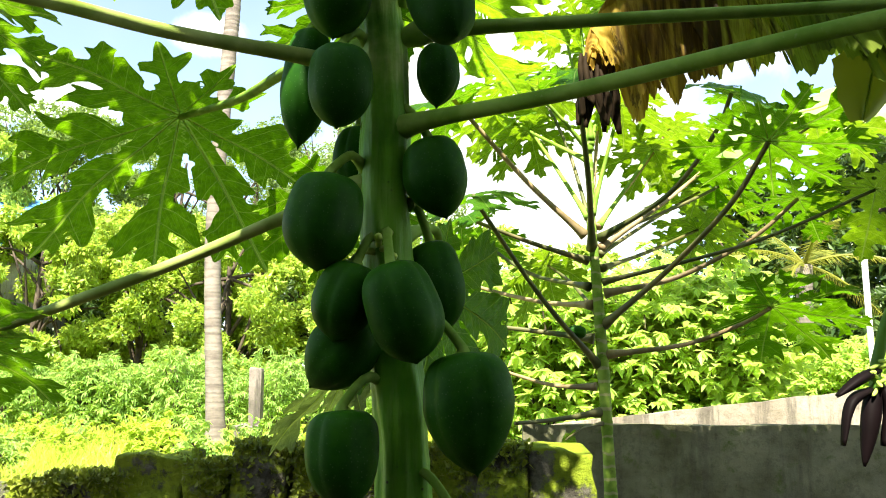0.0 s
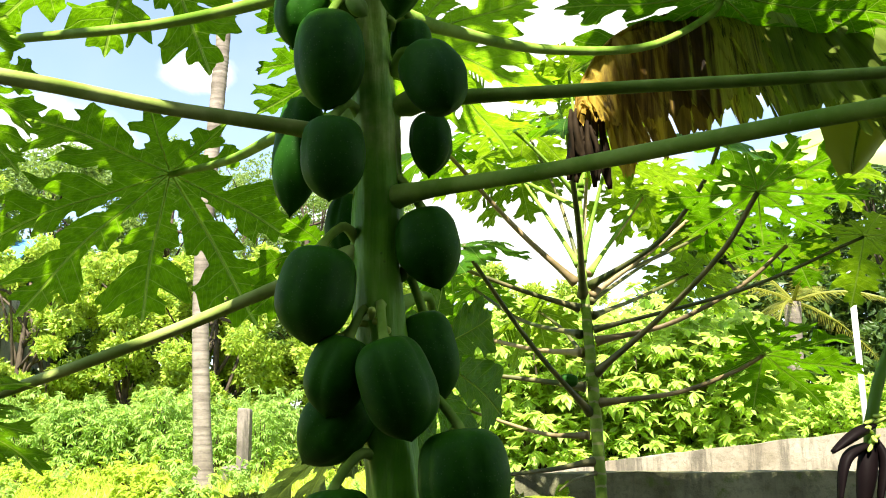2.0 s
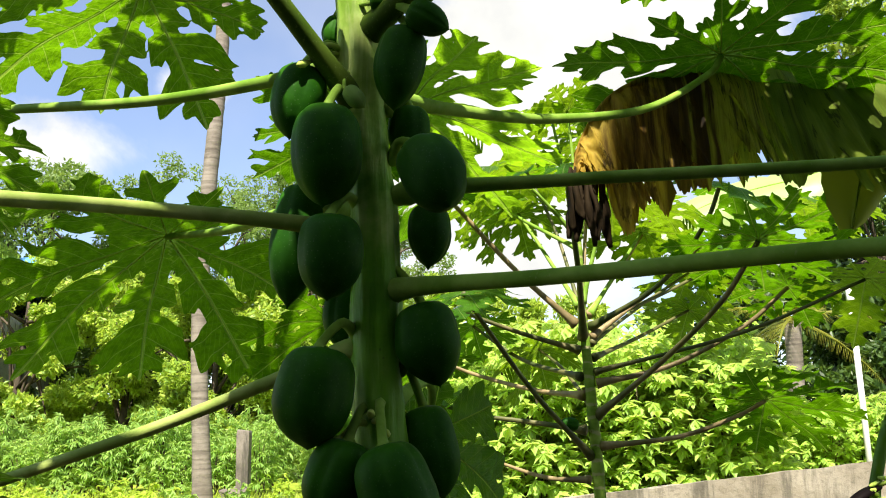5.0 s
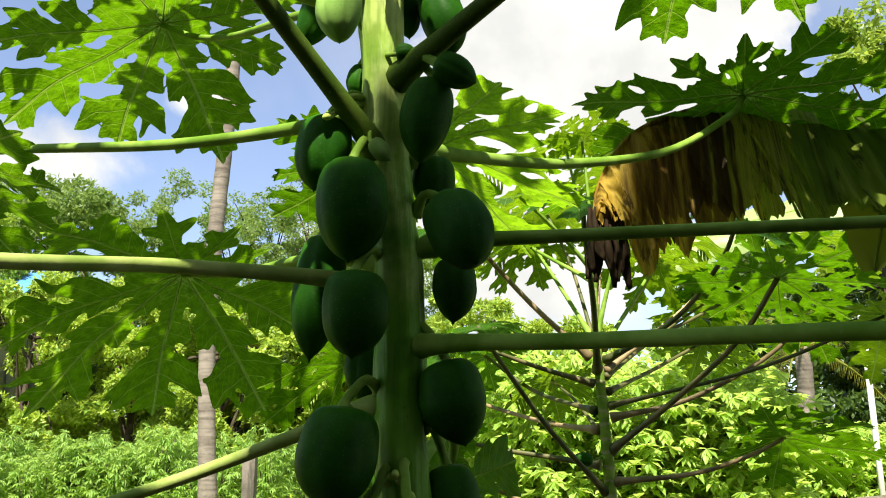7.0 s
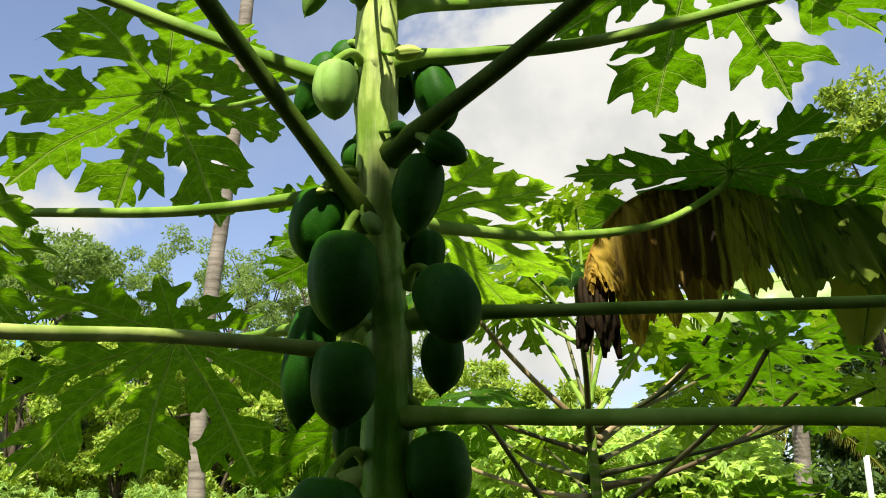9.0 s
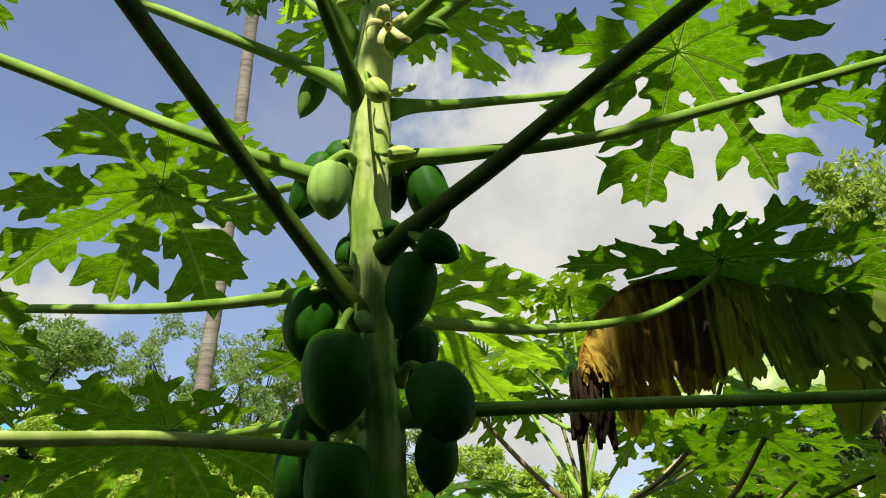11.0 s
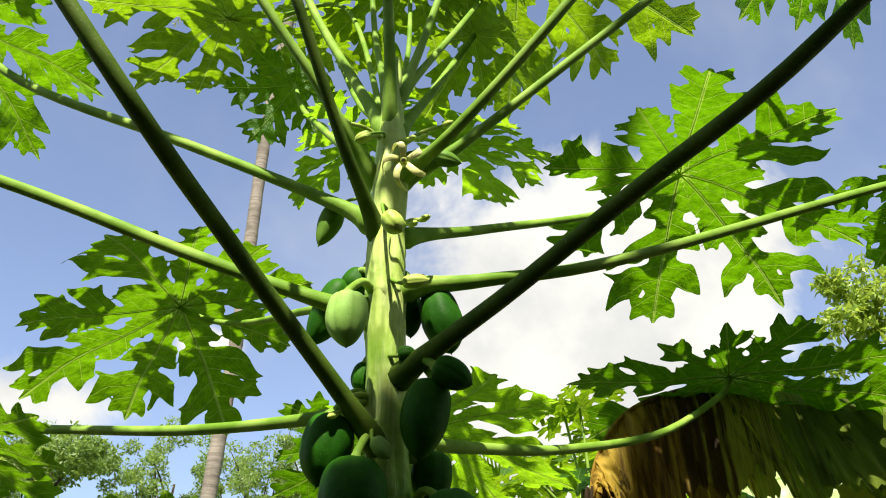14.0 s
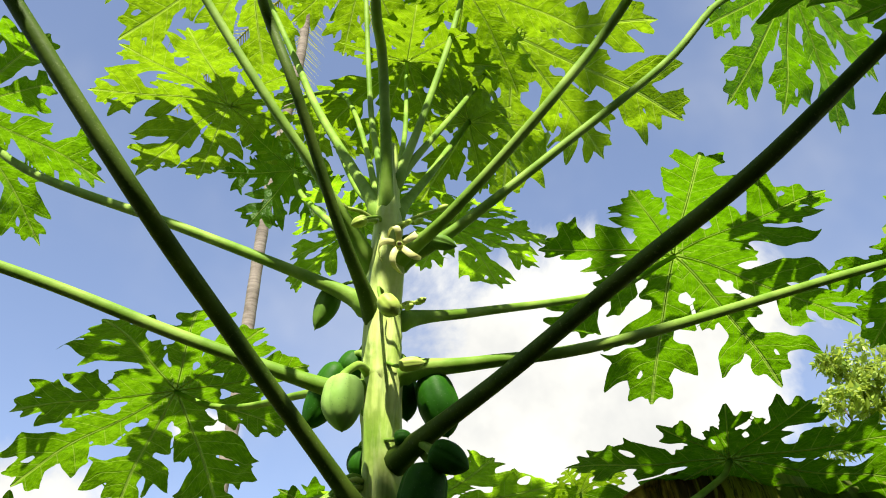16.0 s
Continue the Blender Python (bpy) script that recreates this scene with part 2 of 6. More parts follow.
fruit_green = material("green_papaya_skin", fruit_skin((0.006, 0.046, 0.0015), (0.025, 0.115, 0.003)))
fruit_young = material("young_papaya_skin", fruit_skin((0.07, 0.16, 0.015), (0.14, 0.26, 0.04)))
fruit_pale = material("pale_papaya_skin", fruit_skin((0.20, 0.38, 0.07), (0.32, 0.50, 0.13)))
bud_skin = material("bud_skin", lambda k, o: surface(k, o, k.mix(k.noise(coords(k), 30.0), (0.28, 0.40, 0.05, 1), (0.42, 0.53, 0.12, 1)), 0.5, None, 0.2))
petal_skin = material("flower_petal", lambda k, o: leafy(k, o, (0.78, 0.78, 0.30), (0.84, 0.84, 0.42), (0.85, 0.86, 0.45), 0.3, scale=40.0))
dark_seed = material("flower_heart", lambda k, o: surface(k, o, k.mix(k.noise(coords(k), 50.0), (0.04, 0.03, 0.01, 1), (0.12, 0.09, 0.03, 1)), 0.7))


def bark(dark, light, ring=0.0):
    def build(k, o):
        c = coords(k)
        f = k.noise(c, 3.0, 6.0, 0.65)
        st = k.add("ShaderNodeMapping", {"Vector": c, "Scale": (1, 1, 8.0 if ring else 0.2)}).outputs[0]
        g = k.noise(st, 2.2 if ring else 12.0, 5.0, 0.6)
        col = k.mix(k.range(k.math("ADD", k.math("MULTIPLY", f, 0.5), k.math("MULTIPLY", g, 0.5)), 0.35, 0.65), (*dark, 1), (*light, 1))
        if ring:
            z = k.add("ShaderNodeSeparateXYZ", {0: c}).outputs[2]
            band = k.math("ABSOLUTE", k.math("SUBTRACT", k.math("FRACT", k.math("ADD", k.math("MULTIPLY", z, 8.0), k.math("MULTIPLY", f, 1.1))), 0.5))
            col = k.mix(k.math("MULTIPLY", k.range(band, 0.13, 0.05), 0.32), col, (0.07, 0.06, 0.048, 1))
        surface(k, o, col, 0.85, bump(k, g, 0.5, 0.02), 0.2)
    return build


coconut_bark = material("coconut_bark", bark((0.11, 0.092, 0.076), (0.245, 0.212, 0.18), 1.0))
tree_bark = material("tree_bark", bark((0.035, 0.028, 0.02), (0.11, 0.085, 0.06)))


def concrete(base, stain, moss, drips=0.8):
    def build(k, o):
        c = coords(k)
        f = k.noise(c, 2.2, 7.0, 0.65)
        col = k.mix(k.range(f, 0.3, 0.7), (*stain, 1), (*base, 1))
        drip = k.noise(k.add("ShaderNodeMapping", {"Vector": c, "Scale": (1, 1, 0.1)}).outputs[0], 5.0, 6.0, 0.7)
        col = k.mix(k.math("MULTIPLY", k.range(drip, 0.5, 0.62), drips), col, (0.06, 0.055, 0.045, 1))
        col = k.mix(k.math("MULTIPLY", k.range(k.noise(c, 24.0, 6.0, 0.75), 0.5, 0.62), 0.5), col, k.mix(0.55, col, (0.03, 0.032, 0.02, 1)))
        col = k.mix(k.math("MULTIPLY", k.range(k.noise(c, 7.0, 6.0, 0.7), 0.55, 0.7), moss), col, (0.09, 0.12, 0.03, 1))
        g = k.noise(c, 45.0, 5.0, 0.7)
        surface(k, o, col, 0.9, bump(k, k.math("ADD", f, g), 0.5, 0.01), 0.2)
    return build


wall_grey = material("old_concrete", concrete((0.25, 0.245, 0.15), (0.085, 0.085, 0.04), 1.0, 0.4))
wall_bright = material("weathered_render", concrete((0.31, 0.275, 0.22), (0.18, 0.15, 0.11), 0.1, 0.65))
post_concrete = material("post_concrete", concrete((0.22, 0.19, 0.165), (0.11, 0.095, 0.08), 0.2))


# dark coat for the unseen shade casters, so they bounce little light
dark_render = material("dark_render", concrete((0.10, 0.085, 0.07), (0.06, 0.052, 0.045), 0.1))


def mossy_stone(k, o):
    c = coords(k)
    f = k.noise(c, 9.0, 6.0, 0.7)
    col = k.mix(k.range(f, 0.35, 0.65), (0.035, 0.032, 0.025, 1), (0.18, 0.17, 0.135, 1))
    m = k.noise(c, 5.0, 6.0, 0.7)
    up = k.add("ShaderNodeSeparateXYZ", {0: k.add("ShaderNodeNewGeometry").outputs["Normal"]}).outputs[2]
    cover_ = k.range(k.math("ADD", m, k.math("MULTIPLY", up, 0.16)), 0.43, 0.53)
    green = k.mix(k.noise(c, 40.0, 4.0), (0.08, 0.13, 0.008, 1), (0.34, 0.42, 0.035, 1))
    surface(k, o, k.mix(cover_, col, green), 0.95, bump(k, k.math("ADD", k.noise(c, 60.0, 6.0, 0.75), f), 0.9, 0.02), 0.15)


stone_moss = material("mossy_stone", mossy_stone)


def ground_mix(k, o):
    c = coords(k)
    f = k.noise(c, 0.7, 6.0, 0.65)
    g = k.noise(c, 14.0, 6.0, 0.7)
    col = k.mix(k.range(f, 0.35, 0.65), (0.2, 0.28, 0.03, 1), (0.34, 0.41, 0.06, 1))
    col = k.mix(k.math("MULTIPLY", k.range(g, 0.55, 0.7), 0.5), col, (0.14, 0.12, 0.05, 1))
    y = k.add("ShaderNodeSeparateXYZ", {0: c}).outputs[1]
    # unseen near ground made dark, to cut light bounced onto the fruit
    dark_yard = k.mix(k.range(g, 0.35, 0.65), (0.022, 0.017, 0.011, 1), (0.06, 0.045, 0.028, 1))
    col = k.mix(k.range(k.math("ADD", y, k.math("MULTIPLY", k.math("SUBTRACT", f, 0.5), 1.5)), 5.2, 6.4), dark_yard, col)
    surface(k, o, col, 0.95, bump(k, g, 0.8, 0.05), 0.1)


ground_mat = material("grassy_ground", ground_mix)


def dead_blade(k, o):
    """Withered banana blade: golden at the tip, blackened in the middle, olive and then green towards the stem."""
    c = coords(k)
    raw = k.add("ShaderNodeSeparateXYZ", {0: c})
    slant = k.range(raw.outputs[0], -1.35, -0.7, 0.05, 0.62)
    along = k.math("ADD", raw.outputs[0], k.math("MULTIPLY", raw.outputs[2], slant))
    sheared = k.add("ShaderNodeCombineXYZ", {0: along, 1: raw.outputs[1], 2: raw.outputs[2]}).outputs[0]
    wide = k.noise(k.add("ShaderNodeMapping", {"Vector": sheared, "Scale": (1, 0.3, 0.16)}).outputs[0], 7.0, 3.0, 0.5)
    fine = k.noise(k.add("ShaderNodeMapping", {"Vector": sheared, "Scale": (1, 0.5, 0.10)}).outputs[0], 30.0, 5.0, 0.7)
    blot = k.noise(k.add("ShaderNodeMapping", {"Vector": sheared, "Scale": (1, 1, 0.35)}).outputs[0], 16.0, 6.0, 0.7)
    x = k.math("ADD", raw.outputs[0], k.math("MULTIPLY", k.math("SUBTRACT", wide, 0.5), 0.55))
    streak = k.math("ADD", k.math("MULTIPLY", wide, 0.45), k.math("MULTIPLY", fine, 0.55))
    gold = k.ramp(streak, (0.36, (0.07, 0.035, 0.008)), (0.45, (0.28, 0.15, 0.02)), (0.56, (0.52, 0.34, 0.05)))
    brown = k.ramp(streak, (0.40, (0.02, 0.012, 0.004)), (0.47, (0.17, 0.10, 0.014)), (0.56, (0.46, 0.33, 0.045)))
    black = k.ramp(streak, (0.42, (0.008, 0.005, 0.003)), (0.52, (0.03, 0.017, 0.007)), (0.62, (0.11, 0.07, 0.018)))
    olive = k.ramp(streak, (0.39, (0.05, 0.045, 0.007)), (0.46, (0.22, 0.24, 0.022)), (0.57, (0.44, 0.44, 0.05)))
    green = k.ramp(streak, (0.36, (0.06, 0.075, 0.008)), (0.46, (0.10, 0.16, 0.014)), (0.64, (0.21, 0.28, 0.03)))
    col = k.mix(k.range(x, -1.44, -1.36), gold, brown)
    col = k.mix(k.range(x, -1.25, -1.18), col, black)
    col = k.mix(k.range(x, -1.10, -1.04), col, olive)
    col = k.mix(k.range(x, -0.98, -0.86), col, green)
    col = k.mix(k.math("MULTIPLY", k.range(blot, 0.56, 0.63), 0.85), col, (0.010, 0.006, 0.004, 1))
    p = k.add("ShaderNodeBsdfPrincipled", {"Base Color": col, "Roughness": 0.7, "Specular IOR Level": 0.25, "Normal": bump(k, fine, 0.5, 0.006)})
    t = k.add("ShaderNodeBsdfTranslucent", {"Color": k.mix(0.35, col, k.mix(k.range(x, -1.1, -0.95), (0.42, 0.27, 0.03, 1), (0.2, 0.30, 0.03, 1)))})
    m = k.add("ShaderNodeMixShader", {0: 0.48, 1: p.outputs[0], 2: t.outputs[0]})
    k.t.links.new(m.outputs[0], o.inputs[0])


dead_leaf_mat = material("dry_banana_leaf", dead_blade)
dead_tip = material("blackened_leaf_tip", lambda k, o: surface(k, o, k.mix(k.noise(coords(k), 30.0, 5.0), (0.006, 0.004, 0.003, 1), (0.035, 0.022, 0.009, 1)), 0.8, None, 0.1))
banana_leaf_old = material("old_banana_leaf", lambda k, o: leafy(k, o, (0.06, 0.09, 0.006), (0.13, 0.16, 0.012), (0.25, 0.28, 0.02), 0.35, scale=3.0, spec=0.15))
# lightened banana leaf; the sun's gloss on it is put into the colour
banana_leaf_sunlit = material("sunlit_banana_leaf", lambda k, o: leafy(k, o, (0.22, 0.33, 0.10), (0.34, 0.44, 0.17), (0.5, 0.62, 0.16), 0.35, scale=3.0, spec=0.5, rough=0.4))
bract_mat = material("banana_bract", lambda k, o: surface(k, o, k.mix(k.noise(coords(k), 18.0, 5.0), (0.002, 0.0012, 0.0012, 1), (0.006, 0.003, 0.0035, 1)), 0.6, None, 0.06))
pvc = material("white_pvc", lambda k, o: surface(k, o, k.mix(k.math("MULTIPLY", k.range(k.noise(coords(k), 4.0, 6.0, 0.7), 0.5, 0.7), 0.4), (0.58, 0.58, 0.57, 1), (0.4, 0.39, 0.35, 1)), 0.4))
roof_blue = material("blue_sheet_roof", lambda k, o: surface(k, o, k.mix(k.noise(coords(k), 1.0, 5.0), (0.06, 0.2, 0.5, 1), (0.1, 0.3, 0.62, 1)), 0.45))
plaster = material("house_plaster", concrete((0.55, 0.52, 0.46), (0.4, 0.38, 0.33), 0.0))


# ---- building helpers ----
def link_mesh(name, verts, faces, mat, parent=None, label="", smooth=True, uv=None):
    me = bpy.data.meshes.new(name)
    me.from_pydata([tuple(v) for v in verts], [], faces)
    if uv:
        lay = me.uv_layers.new(name="along_across")
        flat = np.array(uv)[[i for q in faces for i in q]]
        lay.data.foreach_set("uv", flat.ravel())
    me.materials.append(mat)
    if smooth:
        me.shade_smooth()
    ob = new(name, me)
    if parent is not None:
        ob.parent = parent
    if label:
        ob["label"] = label
    return ob


def thing(name, place, label, category, group="", kind=""):
    e = new(name)
    e.location = place
    e.empty_display_size = 0.1
    return tagged(e, label, category, group, kind)


def local(parent, p):
    return Vector(p) - parent.location


def spline(points, n_):
    """A smooth curve through points, at even steps."""
    pts = [Vector(p) for p in points]
    if len(pts) == 2:
        return [pts[0].lerp(pts[1], i / (n_ - 1)) for i in range(n_)]
    ext = [2 * pts[0] - pts[1]] + pts + [2 * pts[-1] - pts[-2]]
    res, segs = [], len(pts) - 1
    for i in range(n_):
        u = i / (n_ - 1) * segs
        j = min(int(u), segs - 1)
        f = u - j
        a, b, c, d = ext[j:j + 4]
        res.append(0.5 * ((2 * b) + (c - a) * f + (2 * a - 5 * b + 4 * c - d) * f * f + (3 * b - a - 3 * c + d) * f ** 3))
    return res


def tube(points, radii, sides=10, cap=True, wobble=None):
    """Vertices and faces of a tapered tube."""
    verts, faces, ref = [], [], None
    for i, p in enumerate(points):
        d = (points[min(i + 1, len(points) - 1)] - points[max(i - 1, 0)]).normalized()
        if ref is None:
            ref = d.orthogonal().normalized()
        ref = (ref - d * ref.dot(d)).normalized()
        side = d.cross(ref)
        for j in range(sides):
            a = 2 * math.pi * j / sides
            r = radii[i] * (wobble(i, a, p) if wobble else 1.0)
            verts.append(p + (ref * math.cos(a) + side * math.sin(a)) * r)
    for i in range(len(points) - 1):
        for j in range(sides):
            k = (j + 1) % sides
            faces.append((i * sides + j, i * sides + k, (i + 1) * sides + k, (i + 1) * sides + j))
    if cap:
        faces.append(tuple(range(sides - 1, -1, -1)))
        faces.append(tuple(range((len(points) - 1) * sides, len(points) * sides)))
    return verts, faces


def joined(*pieces):
    verts, faces = [], []
    for v, f in pieces:
        o = len(verts)
        verts.extend(v)
        faces.extend(tuple(i + o for i in q) for q in f)
    return verts, faces


# ---- papaya leaves, petioles, fruit ----
def leaf_outline(rad, angles, sizes, rnd, full, cell):
    """Grid over a palmate leaf: signed distance to its edge, and for each point its lobe and place along and across it.
    Each lobe is a tapered strip with rounded side lobes, which bear a tooth each, and keeps to its own sector."""
    order = sorted(range(len(angles)), key=lambda i: angles[i])
    reach = max(sizes) * 1.03
    n_ = int(2 * reach / cell) + 1
    line = np.linspace(-reach, reach, n_)
    gx, gy = np.meshgrid(line, line, indexing="ij")
    r, turn = np.hypot(gx, gy), np.arctan2(gy, gx)
    back = radians(180)
    behind = min(radians(60), back - (angles[order[-1]] - angles[order[0]]) / 2)
    edge = np.full(gx.shape, 1.0)
    lobe, along, across = np.full(gx.shape, -1), np.zeros(gx.shape), np.zeros(gx.shape)
    for pos, i in enumerate(order):
        a, length = angles[i], sizes[i]
        hl = (angles[order[pos + 1]] - a) / 2 if pos < len(order) - 1 else radians(24)
        hr = (a - angles[order[pos - 1]]) / 2 if pos > 0 else radians(24)
        off = (turn - a + back) % (2 * back) - back
        lo = -hr if pos > 0 else -behind
        hi = hl if pos < len(order) - 1 else behind
        own = (off >= lo) & (off < hi) & (lobe < 0)
        x, y = (r * np.cos(off))[own], (r * np.sin(off))[own]
        discs = []
        slim = full * 0.92
        for q in range(40):
            u = (q / 39) ** 0.8
            w = (0.054 + 0.022 * u) * slim if u < 0.72 else 0.070 * slim * (1 - ((u - 0.72) / 0.28) ** 1.3) + 0.004
            discs.append((u * 0.995, 0.0, w))
        big = length / rad > 0.6
        plan = ((0.19, 58, 0.34, 0.080), (0.38, 50, 0.44, 0.080), (0.60, 42, 0.33, 0.064), (0.80, 37, 0.16, 0.036)) if big else ((0.28, 54, 0.34, 0.080), (0.58, 44, 0.28, 0.062))
        for sgn, h in ((1, hl), (-1, hr)):
            for s0, slant, ln, wide in plan:
                s0 += rnd.uniform(-0.03, 0.03)
                sl = radians(slant + rnd.uniform(-6, 6))
                ln *= rnd.uniform(0.85, 1.18)
                room = math.sin(sl) - math.cos(sl) * math.tan(min(h, 0.7))
                if room > 0.05:
                    ln = min(ln, 1.25 * s0 * math.tan(min(h, 0.7)) / room)
                wide *= rnd.uniform(0.88, 1.12) * slim * min(1, 0.55 + ln * 2.2)
                dx, dy = math.cos(sl), math.sin(sl)
                for q in range(14):
                    u = (q / 13) ** 0.8
                    # narrow at the foot, widest past the middle, drawn out to a point
                    w = wide * (0.62 + 0.38 * math.sin(min(1, u / 0.45) * 1.57)) if u < 0.5 else wide * (1 - ((u - 0.5) / 0.5) ** 1.35) + 0.007
                    discs.append((s0 + ln * u * dx, sgn * ln * u * dy, w))
                if ln > 0.16:
                    for side_ in (1, -1):
                        if rnd.random() < 0.72:
                            tu, ta, tl = rnd.uniform(0.42, 0.6), sl + side_ * radians(rnd.uniform(40, 58)), ln * rnd.uniform(0.36, 0.5)
                            for q in range(9):
                                u = q / 8
                                discs.append((s0 + ln * tu * dx + tl * u * math.cos(ta), sgn * (ln * tu * dy + tl * u * math.sin(ta)), wide * 0.58 * (1 - u * 0.82)))
        d = np.array(discs) * length
        k = 0.005 * rad
        near = np.zeros(x.shape)
        for cx, cy, w in d:
            near += np.exp(np.clip((w - np.hypot(x - cx, y - cy)) / k, -80, 80))
        f = -k * np.log(near + 1e-34)
        # a slit to the neighbours, closing towards the heart of the leaf
        gap = (0.005 + 0.007 * rnd.random()) * rad
        free_ = np.clip((r[own] / rad - 0.24) / 0.2, 0, 1)
        slit = np.minimum(x * math.sin(hi) - y * math.cos(hi), -x * math.sin(lo) + y * math.cos(lo))
        f = np.maximum(f, np.where(free_ > 0, gap * free_ - slit, -1.0)) if 0 < pos < len(order) - 1 else np.maximum(f, np.where((free_ > 0) & (slit < gap * free_) & (np.abs(off[own]) < min(hl, hr) * 1.2), gap * free_ - slit, -1.0))
        web = (0.215 + 0.02 * np.sin(7 * off[own] + i)) * rad * min(1.0, length / rad + 0.25)
        edge[own] = np.minimum(f, r[own] - web)
        lobe[own], along[own], across[own] = i, x, y
    return line, edge, lobe, along, across


def outline_mesh(line, edge):
    """Cells inside the edge as grid points, corners cut where the edge crosses. Returns points (i, j as floats) and faces."""
    n_ = len(line)
    inside = edge < 0
    index = -np.ones(edge.shape, dtype=int)
    spots = [tuple(q) for q in np.argwhere(inside)]
    index[inside] = np.arange(len(spots))
    points, faces, cut = [(float(i), float(j)) for i, j in spots], [], {}
    count = inside[:-1, :-1].astype(int) + inside[1:, :-1] + inside[1:, 1:] + inside[:-1, 1:]
    for i, j in np.argwhere(count == 4):
        faces.append((index[i, j], index[i + 1, j], index[i + 1, j + 1], index[i, j + 1]))
    for i, j in np.argwhere((count > 0) & (count < 4)):
        ring = ((i, j), (i + 1, j), (i + 1, j + 1), (i, j + 1))
        poly = []
        for q in range(4):
            p0, p1 = ring[q], ring[(q + 1) % 4]
            e0, e1 = edge[p0], edge[p1]
            if e0 < 0:
                poly.append(index[p0])
            if (e0 < 0) != (e1 < 0):
                key = (p0, p1) if p0 < p1 else (p1, p0)
                if key not in cut:
                    t = min(0.98, max(0.02, e0 / (e0 - e1)))
                    cut[key] = len(points)
                    points.append((p0[0] + (p1[0] - p0[0]) * t, p0[1] + (p1[1] - p0[1]) * t))
                poly.append(cut[key])
        if len(poly) > 2:
            faces.append(tuple(poly))
    return points, faces


def leaf_shape(rad, seed, droop=0.25, fine=True, limp=0.0, lobes=None, full=1.0):
    """Blade and veins of a palmate papaya leaf: deeply cut lobes, each cut again. The middle lobe points along +x.
    lobes: (degrees, share of rad, droop) of each, where the leaf is not a regular one. full: how broad the lobes are."""
    rnd = random.Random(seed)
    angles = [0, 43, -43, 86, -86, 128, -128, 162, -162]
    sizes = [1.0, 0.98, 0.98, 0.9, 0.9, 0.72, 0.72, 0.4, 0.4]
    angles = [radians(a + rnd.uniform(-4, 4)) for a in angles]
    sizes = [s * rad * rnd.uniform(0.9, 1.07) for s in sizes]
    if lobes:
        angles, sizes = [radians(q[0]) for q in lobes], [q[1] * rad for q in lobes]
    drops = np.array([lobes[i][2] + limp if lobes else rnd.uniform(-0.10, 0.24) + limp for i in range(len(angles))])
    twists = np.array([rnd.uniform(-0.30, 0.30) * (0.6 if lobes else 1) for _ in angles])
    wave = rnd.uniform(0, 6)
    line, edge, lobe, along, across = leaf_outline(rad, angles, sizes, rnd, full, rad / (62 if fine else 42))
    points, blade_f = outline_mesh(line, edge)
    pij = np.array(points)
    step = line[1] - line[0]
    px, py = line[0] + pij[:, 0] * step, line[0] + pij[:, 1] * step
    near = np.minimum(np.round(pij).astype(int), len(line) - 1)
    which = lobe[near[:, 0], near[:, 1]]
    a = np.array(angles)[which]
    length = np.array(sizes)[which]

    def lift(x, y, which, a, length):
        """Height of the blade at x along and y across a lobe."""
        r, lat = np.hypot(x, y), np.abs(y)
        s = x / length
        free = np.clip((r / rad - 0.28) / 0.4, 0, 1)
        free = free * free * (3 - 2 * free)
        z = -droop * r * r / rad - drops[which] * np.maximum(0, r - 0.25 * rad) * free + 0.16 * lat * (1 - 1.6 * lat / rad) + twists[which] * y * free
        z += 0.012 * rad * np.sin(9 * r / rad + wave) + 0.15 * np.sin(13 * s + wave + 3 * a) * lat * free + 0.05 * np.sin(31 * s + 2 * wave + 40 * lat) * lat * free
        return z - limp * 0.6 * r * r / rad

    x = px * np.cos(a) + py * np.sin(a)
    y = py * np.cos(a) - px * np.sin(a)
    z = lift(x, y, which, a, length)
    w = y / length / math.sin(radians(52))
    s = x / length - np.abs(w) * math.cos(radians(52))
    blade_v = [Vector(q) for q in zip(px, py, z)]
    blade_uv = list(zip(s.tolist(), w.tolist()))
    veins = []
    for i, (a_, l_) in enumerate(zip(angles, sizes)):
        u = np.arange(11) / 10 * 0.93 * l_
        h = lift(u, u * 0, i, a_, l_) - 0.0012
        veins.append(tube([Vector((q * math.cos(a_), q * math.sin(a_), v)) for q, v in zip(u, h)], [rad * (0.0034 * (1 - q / 10.5) ** 0.8 + 0.0006) for q in range(11)], 5, False))
    return (blade_v, [tuple(int(q) for q in f) for f in blade_f], blade_uv), joined(*veins)


def frame_of(aim, up):
    x = Vector(aim).normalized()
    z = Vector(up)
    z = (z - x * z.dot(x)).normalized()
    y = z.cross(x)
    return Matrix((x, y, z)).transposed()


def put_leaf(parent, tree, center, aim, up, rad, seed, droop=0.25, fine=True, mat=None, limp=0.0, lobes=None, full=1.0):
    m = frame_of(aim, up)
    blade, veins = leaf_shape(rad, seed, droop, fine, limp, lobes, full)
    c = local(tree, center)
    link_mesh("leaf_blade", [m @ v + c for v in blade[0]], blade[1], mat or papaya_leaf, parent, uv=blade[2])
    link_mesh("venation", [m @ v + c for v in veins[0]], veins[1], vein_green, parent, "pale raised veins")


BASES = []


